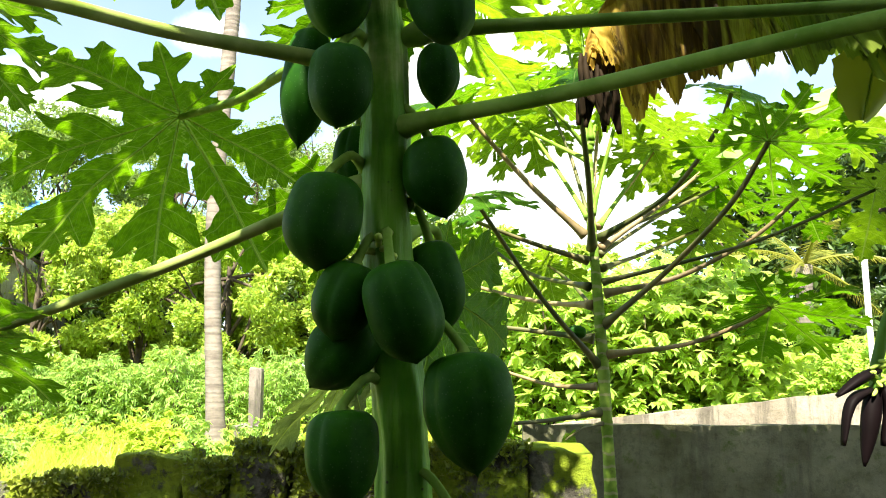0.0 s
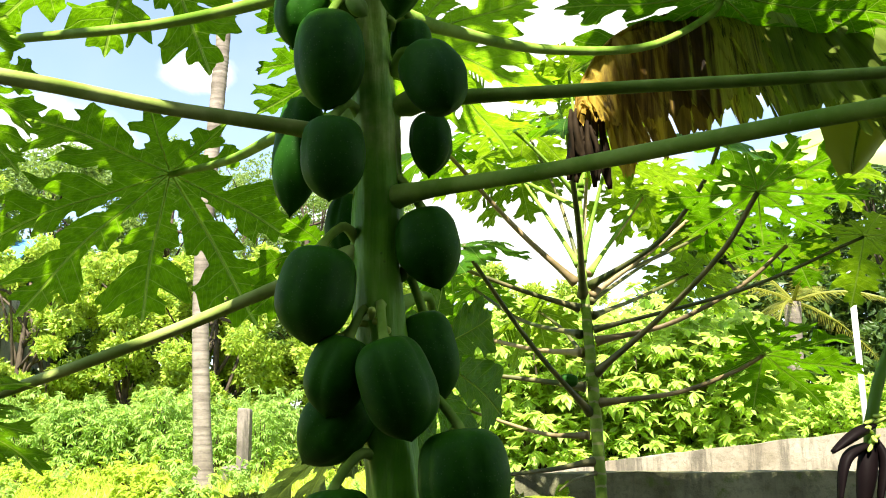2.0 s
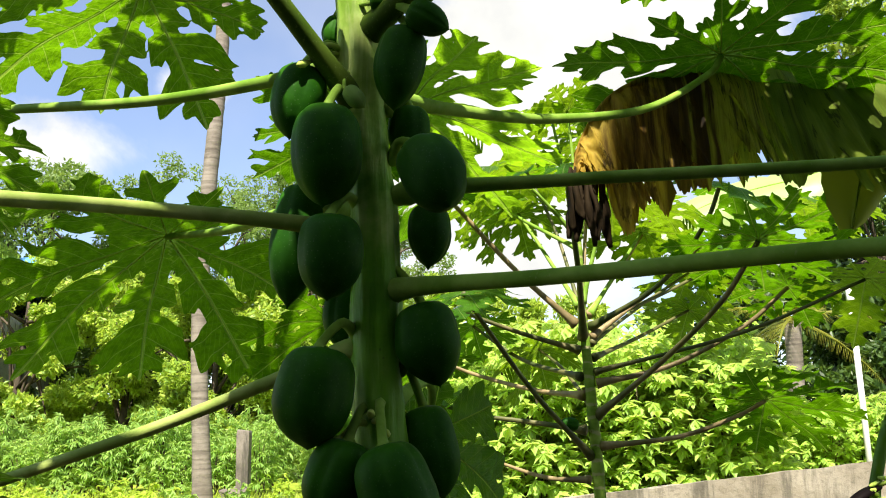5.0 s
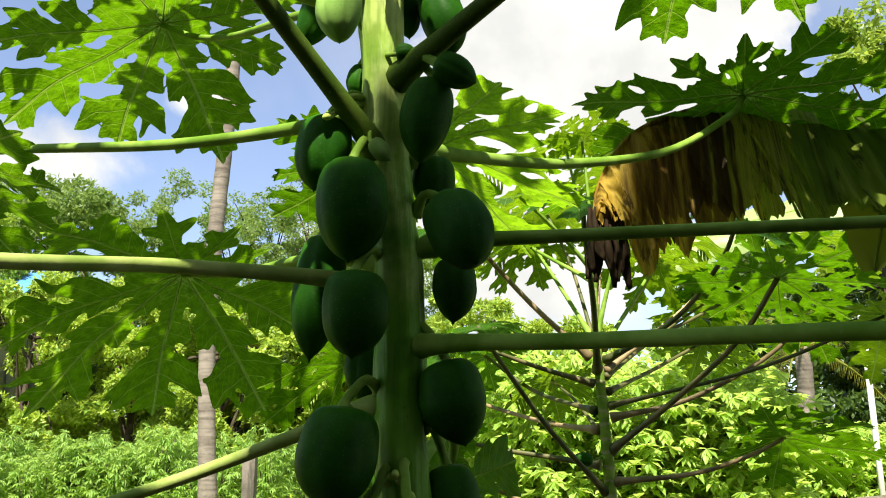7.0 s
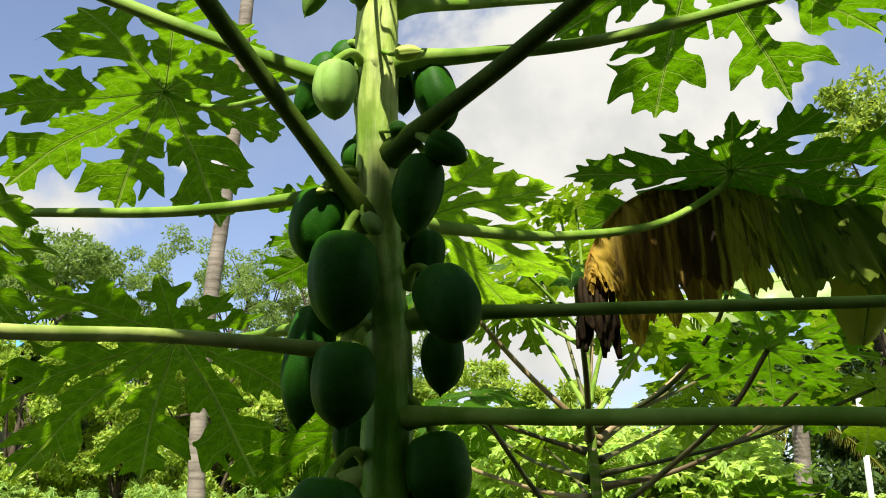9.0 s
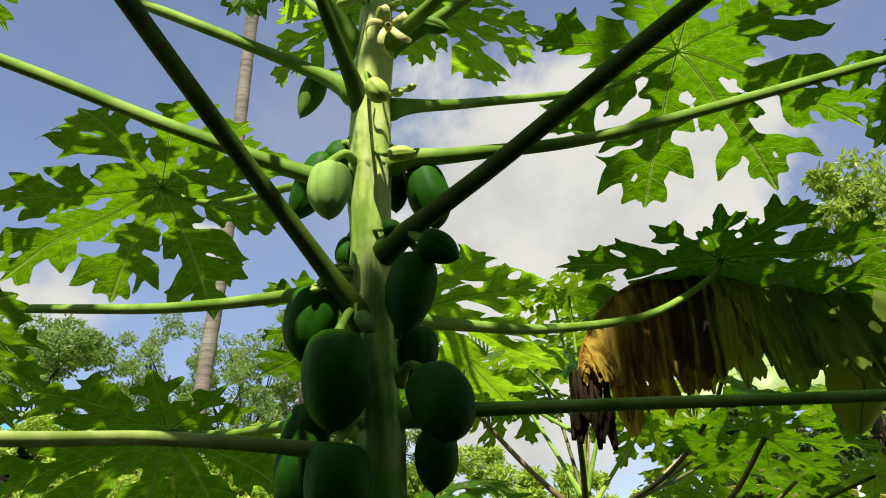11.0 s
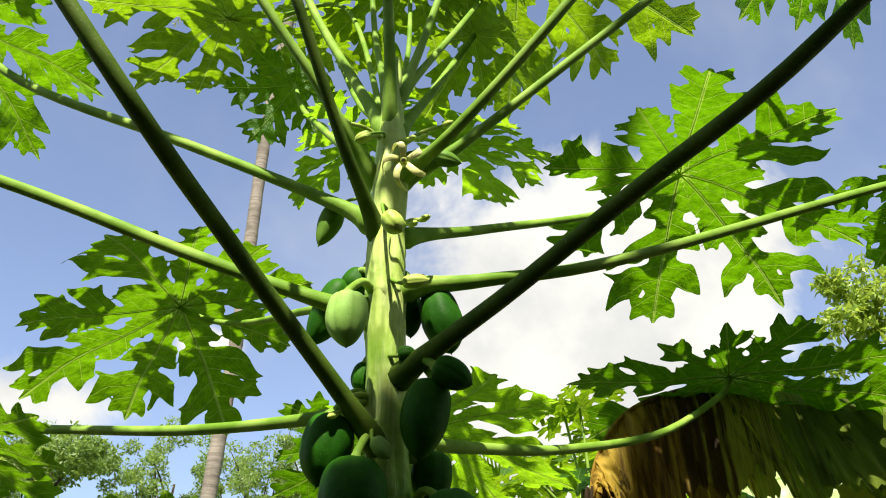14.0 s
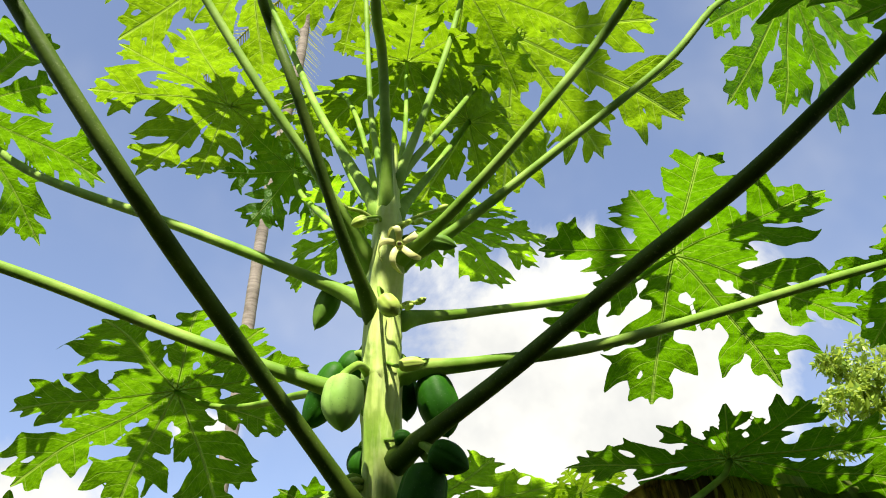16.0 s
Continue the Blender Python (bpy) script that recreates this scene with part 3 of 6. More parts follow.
def petiole(tree, path, radius, leaf=None, mat=None, end=0.72, flare=0.9, label="", leaf_mat=None, **leaf_args):
    """A leaf stalk along path; leaf: (aim, up, radius, seed) of the blade at its end."""
    stem = [local(tree, p) for p in path]
    if tree.location.y < 3:
        # the base runs down into the trunk
        stem = [stem[0] - Vector((0, 0, 0.075)), stem[0] + (stem[1] - stem[0]).normalized() * 0.022] + stem[1:]
    pts = spline(stem, 36)
    d0 = (pts[8] - pts[2])
    BASES.append((d0.x, d0.y, stem[1].z)) if tree.location.y < 3 else None
    gone = [0.0]
    for a, b in zip(pts, pts[1:]):
        gone.append(gone[-1] + (b - a).length)
    heel = gone[min(range(36), key=lambda i: (pts[i] - stem[1]).length)] if tree.location.y < 3 else 0.0
    radii = []
    for g in gone:
        s, d = g / gone[-1], g - heel
        radii.append(radius * ((1 + (flare * 0.5 + 0.6) * math.exp(-max(0, d) / 0.075)) * (1 - s) + end * s) * min(1, max(0.3, 1 + d / 0.09)))
    v, f = tube(pts, radii, 14, True, lambda i, a, p: 1 + 0.025 * math.sin(3 * a + i * 0.2) + 0.02 * noise.noise(p * 30))
    ob = link_mesh("petiole", v, f, mat or petiole_green, tree, label)
    if leaf:
        aim, up, rad, seed = leaf
        put_leaf(ob, tree, path[-1], aim, up, rad, seed, mat=leaf_mat, **leaf_args)
    return ob


petiole_green = material("petiole_skin", petiole_skin)
# darker copy for the near stalks, with their shade in the colour
petiole_shaded = material("shaded_petiole_skin", lambda k, o: petiole_skin(k, o, (0.035, 0.075, 0.005, 1), (0.075, 0.125, 0.014, 1)))
# lighter copy for two left stalks: sunlight painted into the skin
petiole_sunlit = material("sunlit_petiole_skin", lambda k, o: petiole_skin(k, o, (0.17, 0.25, 0.045, 1), (0.33, 0.40, 0.12, 1)))
petiole_brown = material("ageing_petiole_skin", brown_petiole_skin)
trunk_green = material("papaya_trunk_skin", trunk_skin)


def slender_skin(k, o):
    c = coords(k)
    f = k.noise(c, 14.0, 5.0)
    col = k.mix(k.range(f, 0.3, 0.7), (0.10, 0.19, 0.018, 1), (0.22, 0.32, 0.05, 1))
    z = k.add("ShaderNodeSeparateXYZ", {0: c}).outputs[2]
    ring = k.math("ABSOLUTE", k.math("SUBTRACT", k.math("FRACT", k.math("ADD", k.math("MULTIPLY", z, 15.0), k.math("MULTIPLY", f, 0.9))), 0.5))
    col = k.mix(k.math("MULTIPLY", k.range(ring, 0.14, 0.05), 0.75), col, (0.30, 0.27, 0.15, 1))
    col = k.mix(k.math("MULTIPLY", k.range(k.noise(c, 30.0, 4.0, 0.7), 0.57, 0.67), 0.45), col, (0.06, 0.06, 0.02, 1))
    surface(k, o, col, 0.7, bump(k, k.math("ADD", ring, f), 0.5, 0.006), 0.15)


trunk_slender = material("slender_trunk_skin", slender_skin)


def fruit(top, tip, width, anchor=None, seed=1, mat=None, label="hard green unripe papaya fruit hanging on the trunk", belly=0.56, point=0.13, stalk=0.013, name="papaya_fruit", blunt=2.5):
    """A ribbed papaya that hangs from anchor by a short stalk."""
    rnd = random.Random(seed)
    top, tip = Vector(top), Vector(tip)
    e = thing(name, top, label, "fruit", "papaya fruits on the trunk")
    axis = (tip - top)
    length = axis.length
    m = axis.to_track_quat("Z", "Y").to_matrix()
    rows_, cols = 34, 40
    spin = rnd.uniform(0, 6.28)
    squash = rnd.uniform(0.93, 1.05)
    deep = [rnd.choice((0.03, 0.06, 0.13)) for _ in range(5)]
    verts, faces = [], []
    belly -= 0.10
    for i in range(rows_ + 1):
        s = i / rows_
        if s < belly:
            x = s / belly
            r = (1 - (1 - x) ** 4.0) ** 0.47 * (0.91 + 0.09 * x)
        else:
            q = (s - belly) / (1 - belly * 1.0) / (1 - point * 0.55)
            r = max(0.0, 1 - q ** (blunt * 0.86)) ** 0.72
        t = (s - 0.72) / 0.28
        nip = (0.13 + point) * max(0.0, 1 - t) ** 0.75 if t > 0 else 0.0
        r = (r ** 3 + nip ** 3) ** (1 / 3) + 0.002
        if i == 0:
            r = 0.12
        z = s * length
        if s < 0.06:
            z += length * 0.018 * (1 - s / 0.06)
        for j in range(cols):
            a = 2 * math.pi * j / cols
            groove = abs(math.cos(2.5 * (a + spin)))
            rib = 1.025 - deep[int((a + spin + math.pi / 5) / (2 * math.pi / 5)) % 5] * (1 - groove) ** 4 * (1 - 0.6 * s) - 0.05 * (1 - groove) ** 2
            lump = 1 + 0.025 * noise.noise(Vector((math.cos(a), math.sin(a), s * 2.5 + seed * 7.3)))
            rr = r * width / 2 * rib * lump
            lean = Vector((0.03 * width * math.sin(3 * s + seed), 0.03 * width * math.cos(2.5 * s + seed), 0))
            verts.append(m @ (Vector((rr * math.cos(a), rr * math.sin(a) * squash, z)) + lean * s * (1 - s) * 4))
    for i in range(rows_):
        for j in range(cols):
            k = (j + 1) % cols
            faces.append((i * cols + j, i * cols + k, (i + 1) * cols + k, (i + 1) * cols + j))
    faces.append(tuple(range(cols - 1, -1, -1)))
    faces.append(tuple(range(rows_ * cols, rows_ * cols + cols)))
    link_mesh("fruit_body", verts, faces, mat or fruit_green, e)
    if anchor is not None:
        a = local(e, anchor)
        mid = a * 0.5 + Vector((0, 0, 0.012)) - (tip - top).normalized() * 0.022
        pts = spline([a, mid, -(tip - top).normalized() * 0.004, (tip - top).normalized() * 0.012], 14)
        v, f = tube(pts, [stalk * (1.25 - 0.6 * abs(math.sin(math.pi * i / 13)) ** 0.5 + (0.35 if i > 10 else 0)) for i in range(14)], 10, True, lambda i, a_, p: 1 + 0.06 * math.cos(5 * a_))
        link_mesh("fruit_stalk", v, f, petiole_green, e, "ridged light green stalk")
    return e


# ---- ground ----
def ground_height(x, y):
    """Level yard, then a field that lies higher behind the boundary walls."""
    k = min(1, max(0, (y - 5.6) / 1.6))
    return 0.55 * k * k * (3 - 2 * k) + 0.012 * max(0, y - 8) * (1 if y < 40 else 40 / y) + 0.05 * noise.noise(Vector((x * 0.4, y * 0.4, 0))) * k


def build_ground():
    line = [0, 1, 2, 3, 4, 5, 5.6, 6, 6.5, 7, 7.5, 8, 9, 10, 12, 14, 16, 18, 21, 24, 28, 33, 40, 60, 90, 150, 300, 700]
    ys = [-v for v in reversed(line[1:])] + line
    xs = [v for v in ys]
    verts = [(x, y, ground_height(x, y)) for y in ys for x in xs]
    w = len(xs)
    faces = [(j * w + i, j * w + i + 1, (j + 1) * w + i + 1, (j + 1) * w + i) for j in range(len(ys) - 1) for i in range(w - 1)]
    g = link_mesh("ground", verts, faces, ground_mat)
    tagged(g, "bright yellow-green grassy ground rising to a field", "ground", kind="structure")


build_ground()


# ---- foliage masses ----
def cards(centers, sizes, rng, droop=0.0, ratio=0.45, face=None):
    """Many small folded leaves as one mesh: each a diamond of two halves along its midrib."""
    k = len(centers)
    aim = rng.normal(size=(k, 3))
    aim[:, 2] -= droop
    aim /= np.linalg.norm(aim, axis=1)[:, None]
    side = np.cross(aim, rng.normal(size=(k, 3)) if face is None else np.array(face) + 0.6 * rng.normal(size=(k, 3)))
    side /= np.linalg.norm(side, axis=1)[:, None]
    nrm = np.cross(aim, side)
    s = np.asarray(sizes).reshape(-1, 1) * np.ones((k, 1))
    p0 = centers
    p1 = centers + aim * s * 0.45 + side * s * ratio * 0.5 + nrm * s * 0.08
    p2 = centers + aim * s
    p3 = centers + aim * s * 0.45 - side * s * ratio * 0.5 + nrm * s * 0.08
    verts = np.stack([p0, p1, p2, p3], 1).reshape(-1, 3)
    o = np.arange(k) * 4
    faces = np.concatenate([np.stack([o, o + 1, o + 2], 1), np.stack([o, o + 2, o + 3], 1)], 0)
    return verts, faces


def mesh_np(name, verts, faces, mat, parent=None, label=""):
    me = bpy.data.meshes.new(name)
    me.from_pydata(verts.tolist(), [], faces.tolist())
    me.materials.append(mat)
    ob = new(name, me)
    if parent is not None:
        ob.parent = parent
    if label:
        ob["label"] = label
    return ob


def tree(place, height, spread, leaf, mat, seed, label, clumps=60, per=260, crown_from=0.3, name="tree", clump_r=0.22, trunk_r=0.18, droop=0.2):
    """A broadleaf tree: trunk, limbs and a crown of many leaf clumps with gaps."""
    rng = np.random.default_rng(seed)
    rnd = random.Random(seed)
    e = thing(name, place, label, "tree")
    mid = height * (crown_from + (1 - crown_from) / 2)
    half = height * (1 - crown_from) / 2
    trunk_pts = spline([Vector((0, 0, -0.2)), Vector((rnd.uniform(-0.2, 0.2), rnd.uniform(-0.2, 0.2), mid * 0.5)), Vector((rnd.uniform(-0.3, 0.3), 0, mid + half * 0.5))], 12)
    v, f = tube(trunk_pts, [trunk_r * (1 - 0.75 * i / 11) for i in range(12)], 8)
    link_mesh("trunk", v, f, tree_bark, e)
    limbs, spots = [], []
    for c in range(clumps):
        d = rng.normal(size=3)
        d /= np.linalg.norm(d)
        r = rng.uniform(0.45, 1.0) ** 0.6 * rng.uniform(0.8, 1.12)
        p = np.array([d[0] * spread * r, d[1] * spread * r, mid + d[2] * half * r])
        spots.append(p)
        if c % 3 == 0:
            start = trunk_pts[rnd.randint(4, 10)]
            limbs.append(tube(spline([start, start.lerp(Vector(p), 0.5) + Vector((0, 0, 0.2)), Vector(p)], 6), [trunk_r * (0.35 - 0.055 * i) for i in range(6)], 5))
    v, f = joined(*limbs)
    link_mesh("branchwork", v, f, tree_bark, e)
    pts = []
    for p in spots:
        q = rng.normal(size=(per, 3))
        q /= np.linalg.norm(q, axis=1)[:, None]
        q *= (rng.uniform(0.3, 1.0, size=(per, 1)) ** 0.5) * spread * clump_r * rng.uniform(0.7, 1.4)
        q[:, 2] *= 0.75
        pts.append(p + q)
    pts = np.concatenate(pts)
    v, f = cards(pts, leaf * rng.uniform(0.6, 1.2, size=len(pts)), rng, droop)
    mesh_np("crown", v, f, mat, e)
    return e


def palmate_shrub(place, height, spread, seed, mat, leaflet, label, leaves=150, name="cassava_shrub", wide=0.13):
    """A bushy plant with hand-shaped leaves of seven drooping leaflets on thin stalks."""
    rng = np.random.default_rng(seed)
    rnd = random.Random(seed)
    e = thing(name, place, label, "shrub", "shrubs behind the wall")
    stems, vs, fs, off = [], [], [], 0
    tips = []
    for i in range(5):
        a = rnd.uniform(0, 6.28)
        top = Vector((math.cos(a) * spread * rnd.uniform(0.1, 0.6), math.sin(a) * spread * rnd.uniform(0.1, 0.6), height * rnd.uniform(0.75, 0.97)))
        line = spline([Vector((0.1 * math.cos(a), 0.1 * math.sin(a), -0.1)), top * 0.5 + Vector((0.1, 0, 0)), top], 8)
        stems.append(tube(line, [0.018 * (1 - 0.08 * k) for k in range(8)], 5))
        tips.append(line)
    for i in range(leaves):
        line = tips[i % 5]
        base = line[rnd.randint(1 if leaves > 500 else 2, 7)]
        a, h = rnd.uniform(0, 6.28), rnd.uniform(-0.2, 0.75)
        c = base + Vector((math.cos(a) * spread * rnd.uniform(0.25, 0.7), math.sin(a) * spread * rnd.uniform(0.25, 0.7), h * 0.4))
        if c.z < 0.15:
            c.z = 0.15 + rnd.uniform(0, 0.3)
        tip_ = Euler((rnd.uniform(-0.9, 0.9), rnd.uniform(-0.9, 0.9), 0)).to_matrix()
        out = tip_ @ Vector((math.cos(a), math.sin(a), 0))
        sd = tip_ @ Vector((-math.sin(a), math.cos(a), 0))
        for k in range(7):
            b = radians((k - 3) * 36 + rnd.uniform(-8, 8))
            d = out * math.cos(b) + sd * math.sin(b) + Vector((0, 0, rnd.uniform(-0.6, 0.05)))
            d.normalize()
            w = d.cross(Vector((0, 0, 1))).normalized()
            ln = leaflet * (1 - 0.08 * abs(k - 3)) * rnd.uniform(0.8, 1.15)
            up_ = w.cross(d)
            m1 = c + d * ln * 0.5
            vs += [c, m1 + w * ln * wide + up_ * ln * 0.05, c + d * ln - Vector((0, 0, ln * 0.18)), m1 - w * ln * wide + up_ * ln * 0.05]
            fs += [(off, off + 1, off + 2), (off, off + 2, off + 3)]
            off += 4
    v, f = joined(*stems)
    link_mesh("woody_stem", v, f, tree_bark, e)
    link_mesh("foliage", vs, fs, mat, e, smooth=False)
    return e


FIELD = ground_height


def plant_background():
    # a hedge of broad trees behind the field
    spots = [(-17, 27, 9.0, 3.4, 61), (-13.2, 25, 6.6, 2.6, 62), (-10.3, 26, 6.6, 2.8, 63), (-7.4, 25, 6.0, 2.6, 64), (-5.0, 26.5, 6.6, 2.7, 65), (-2.6, 25, 5.6, 2.4, 66), (-0.2, 26, 5.8, 2.4, 67), (2.6, 27, 5.2, 2.4, 68)]
    for x, y, h, r, s in spots:
        tree((x, y, FIELD(x, y)), h, r, 0.19, mango_leaf, s, "dense yellow-green broadleaf tree at the field's edge", 66, 430, 0.1, clump_r=0.15)
    tree((-15.2, 31, FIELD(-15, 31)), 12.0, 3.2, 0.22, airy_leaf, 71, "tall olive-green tree rising over the hedge", 70, 420, 0.3)
    for x, y, h, r, s in [(-12.0, 33, 11.8, 2.8, 72), (-9.2, 34, 12.8, 3.0, 73), (-6.4, 33, 11.8, 2.8, 74), (-3.6, 34, 10.6, 2.6, 75)]:
        tree((x, y, FIELD(x, y)), h, r, 0.15, airy_leaf, s, "slender feathery light green tree behind the hedge", 84, 240, 0.25, clump_r=0.15)
    # dark trees added behind the hedge in place of the shade in its gaps
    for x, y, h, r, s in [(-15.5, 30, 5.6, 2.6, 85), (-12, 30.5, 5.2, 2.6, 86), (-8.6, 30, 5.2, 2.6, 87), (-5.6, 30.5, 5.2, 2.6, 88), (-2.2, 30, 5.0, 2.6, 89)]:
        tree((x, y, FIELD(x, y)), h, r, 0.22, dark_leaf, s, "dark backing tree standing in for shade within the hedge", 50, 420, 0.02)
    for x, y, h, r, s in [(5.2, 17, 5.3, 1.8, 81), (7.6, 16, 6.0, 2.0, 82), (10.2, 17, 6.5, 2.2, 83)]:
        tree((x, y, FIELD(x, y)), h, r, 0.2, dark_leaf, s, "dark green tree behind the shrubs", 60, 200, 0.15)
    # low dark bushes, added to close the bright gap under the trees
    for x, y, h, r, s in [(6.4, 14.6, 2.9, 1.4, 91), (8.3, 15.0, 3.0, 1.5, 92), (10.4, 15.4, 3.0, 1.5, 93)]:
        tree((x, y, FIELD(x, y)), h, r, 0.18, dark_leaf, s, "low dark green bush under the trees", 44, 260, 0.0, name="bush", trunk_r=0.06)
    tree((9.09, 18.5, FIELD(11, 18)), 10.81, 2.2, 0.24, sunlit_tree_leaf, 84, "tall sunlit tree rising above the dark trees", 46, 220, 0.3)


plant_background()


def plant_shrubs():
    rnd = random.Random(12)
    kinds = [palmate_shrub((-8 - 0.4 * i, 19.5, FIELD(-8, 19.5)), 1.15 + 0.15 * i, 0.62, 90 + i, cassava_leaf, 0.17, "cassava shrub with drooping hand-shaped leaves in the field", 210) for i in range(3)]
    for row, (y, n_, x0, x1) in enumerate([(18.9, 18, -13, 1.5), (19.8, 18, -14, 2.5), (20.6, 18, -14, 2.5), (22.2, 18, -15, 3)]):
        for i in range(n_):
            x = x0 + (x1 - x0) * (i + rnd.uniform(0.1, 0.9)) / n_
            yy = y + rnd.uniform(-0.6, 0.7)
            s = rnd.uniform(0.8, 1.15)
            ob = copy_thing(rnd.choice(kinds), pose(x, yy, FIELD(x, yy), 0, 0, rnd.uniform(0, 360)))
            ob.scale = (s, s, s)
    near = [palmate_shrub((0.5 + 0.8 * i, 8.6, FIELD(1, 8.6)), 2.15, 0.85, 95 + i, shrub_leaf, 0.135, "lush bright green shrub with hand-shaped leaves behind the wall", 900, "leafy_shrub", 0.30) for i in range(3)]
    for i in range(34):
        x = 0.2 + 7.5 * (i + 0.5) / 34 + rnd.uniform(-0.3, 0.3)
        y = rnd.uniform(8.4, 11.8) + 0.12 * x
        if x > 2.7:
            y = max(y, rnd.uniform(11.2, 12.6))
        s = rnd.uniform(0.78, 1.05) * (1 if x < 2.7 else 0.72)
        ob = copy_thing(rnd.choice(near), pose(x, y, FIELD(x, y), 0, 0, rnd.uniform(0, 360)))
        ob.scale = (s, s, s)


plant_shrubs()


def weeds():
    rnd = random.Random(77)
    kinds = [palmate_shrub((-3.0 - 0.7 * i, 9.5 + i, FIELD(-3, 9.5)), 0.42, 0.34, 120 + i, (cassava_leaf, weed_leaf, weed_leaf)[i], 0.10, "low leafy weed growing among the grass", 70, "field_weed", 0.3) for i in range(3)]
    for i in range(44):
        y = 8.6 + 7.5 * rnd.random() ** 1.2
        x = -1.2 - rnd.random() * y * 0.55
        ob = copy_thing(rnd.choice(kinds), pose(x, y, FIELD(x, y), 0, 0, rnd.uniform(0, 360)))
        ob.scale = (rnd.uniform(0.45, 0.85),) * 3


weeds()


def grass():
    rng = np.random.default_rng(3)
    k = 26000
    y = 7.0 + 11.5 * rng.random(k) ** 1.3
    x = -1.5 + (rng.random(k) - 0.62) * (y * 0.95)
    z = np.array([FIELD(a, b) for a, b in zip(x, y)])
    h = rng.uniform(0.10, 0.30, k)
    lean = rng.normal(size=(k, 2)) * 0.75
    w = rng.uniform(0.008, 0.02, k)
    ang = rng.uniform(0, 6.28, k)
    dx, dy = np.cos(ang) * w, np.sin(ang) * w
    p0 = np.stack([x - dx, y - dy, z - 0.02], 1)
    p1 = np.stack([x + dx, y + dy, z - 0.02], 1)
    p2 = np.stack([x + lean[:, 0] * h, y + lean[:, 1] * h, z + h], 1)
    v = np.stack([p0, p1, p2], 1).reshape(-1, 3)
    ob = mesh_np("grass", v, np.arange(3 * k).reshape(-1, 3), grass_blade)
    tagged(ob, "tall sunlit yellow-green grass covering the field", "grass", kind="stuff")


grass()


def coconut():
    base = Vector((-4.005, 13.400, 0.645))
    base.z = FIELD(base.x, base.y)
    e = thing("coconut_palm", base, "tall coconut palm with a pale ringed trunk", "palm")
    path = [Vector((0, 0, -0.1)), local(e, (-4.203, 13.400, 3.849)), local(e, (-4.086, 13.400, 6.885)), local(e, (-4.044, 13.400, 8.051)), local(e, (-3.978, 13.400, 12.606)), local(e, (-3.711, 13.400, 16.005)), local(e, (-3.699, 13.400, 18.796))]
    pts = spline(path, 150)
    v, f = tube(pts, [0.125 * (1 - 0.22 * i / 149) + (0.06 * math.exp(-i / 4)) + (0.006 if i % 3 == 0 else 0) for i in range(150)], 14, True, lambda i, a, p: 1 + 0.05 * noise.noise(p * 6))
    link_mesh("trunk", v, f, coconut_bark, e)
    top = pts[-1]
    for i in range(11):
        a, el = i * 2.4, radians(60 - 9 * i)
        d = Vector((math.cos(a) * math.cos(el), math.sin(a) * math.cos(el), math.sin(el)))
        frond(e, top, d, 3.6, i)


def frond(parent, base, d, length, seed, mat=None):
    rnd = random.Random(seed)
    pts = [base + d * length * s + Vector((0, 0, -1)) * (length * 0.45 * s * s) for s in [k / 14 for k in range(15)]]
    pieces = [tube(pts, [0.03 * (1 - 0.06 * k) for k in range(15)], 5)]
    side = d.cross(Vector((0, 0, 1))).normalized()
    for k in range(2, 56):
        s = k / 56
        i = min(13, int(s * 14))
        p = pts[i].lerp(pts[i + 1], s * 14 - i)
        for sg in (1, -1):
            q = (side * sg + d * 0.6 + Vector((0, 0, rnd.uniform(-0.8, -0.2)))).normalized()
            ln = length * 0.2 * math.sin(math.pi * min(1, s * 0.8 + 0.15))
            w = d * 0.018 * length / 3.6
            pieces.append(([p - w, p + w, p + q * ln + Vector((0, 0, -0.1 * ln))], [(0, 1, 2)]))
    v, f = joined(*pieces)
    link_mesh("frond", v, f, mat or palm_leaf, parent, smooth=False)


coconut()


def small_palm():
    p = Vector((4.421, 13.000, 3.322))
    e = thing("young_palm", (p.x, p.y, FIELD(p.x, p.y)), "young palm with yellowing fronds among the trees", "palm")
    t = p.z - e.location.z
    v, f = tube(spline([Vector((0, 0, -0.1)), Vector((0.1, 0, t))], 8), [0.12] * 8, 8)
    link_mesh("trunk", v, f, coconut_bark, e)
    for i in range(10):
        a, el = i * 2.4, radians(65 - 9 * i)
        frond(e, Vector((0.1, 0, t)), Vector((math.cos(a) * math.cos(el), math.sin(a) * math.cos(el), math.sin(el))), 1.5, 30 + i)


small_palm()


# ---- walls, posts, pipe ----
def box_mesh(x0, x1, y0, y1, z0, z1, cuts=(1, 1, 1), rough=0.0, seed=0):
    bm = bmesh.new()
    bmesh.ops.create_cube(bm, size=1.0)
    bmesh.ops.bevel(bm, geom=bm.edges[:], offset=0.06, segments=2, affect="EDGES", profile=0.7)
    if max(cuts) > 1:
        bmesh.ops.subdivide_edges(bm, edges=[e for e in bm.edges if e.calc_length() > 0.5], cuts=max(cuts), use_grid_fill=True)
    for v in bm.verts:
        p = Vector(((v.co.x + 0.5) * (x1 - x0) + x0, (v.co.y + 0.5) * (y1 - y0) + y0, (v.co.z + 0.5) * (z1 - z0) + z0))
        if rough:
            p += Vector([rough * noise.noise(p * 6 + Vector((seed + 9 * k, 0, 0))) for k in range(3)])
        v.co = p
    verts = [v.co.copy() for v in bm.verts]
    bm.verts.index_update()
    faces = [tuple(v.index for v in fc.verts) for fc in bm.faces]
    bm.free()
    return verts, faces


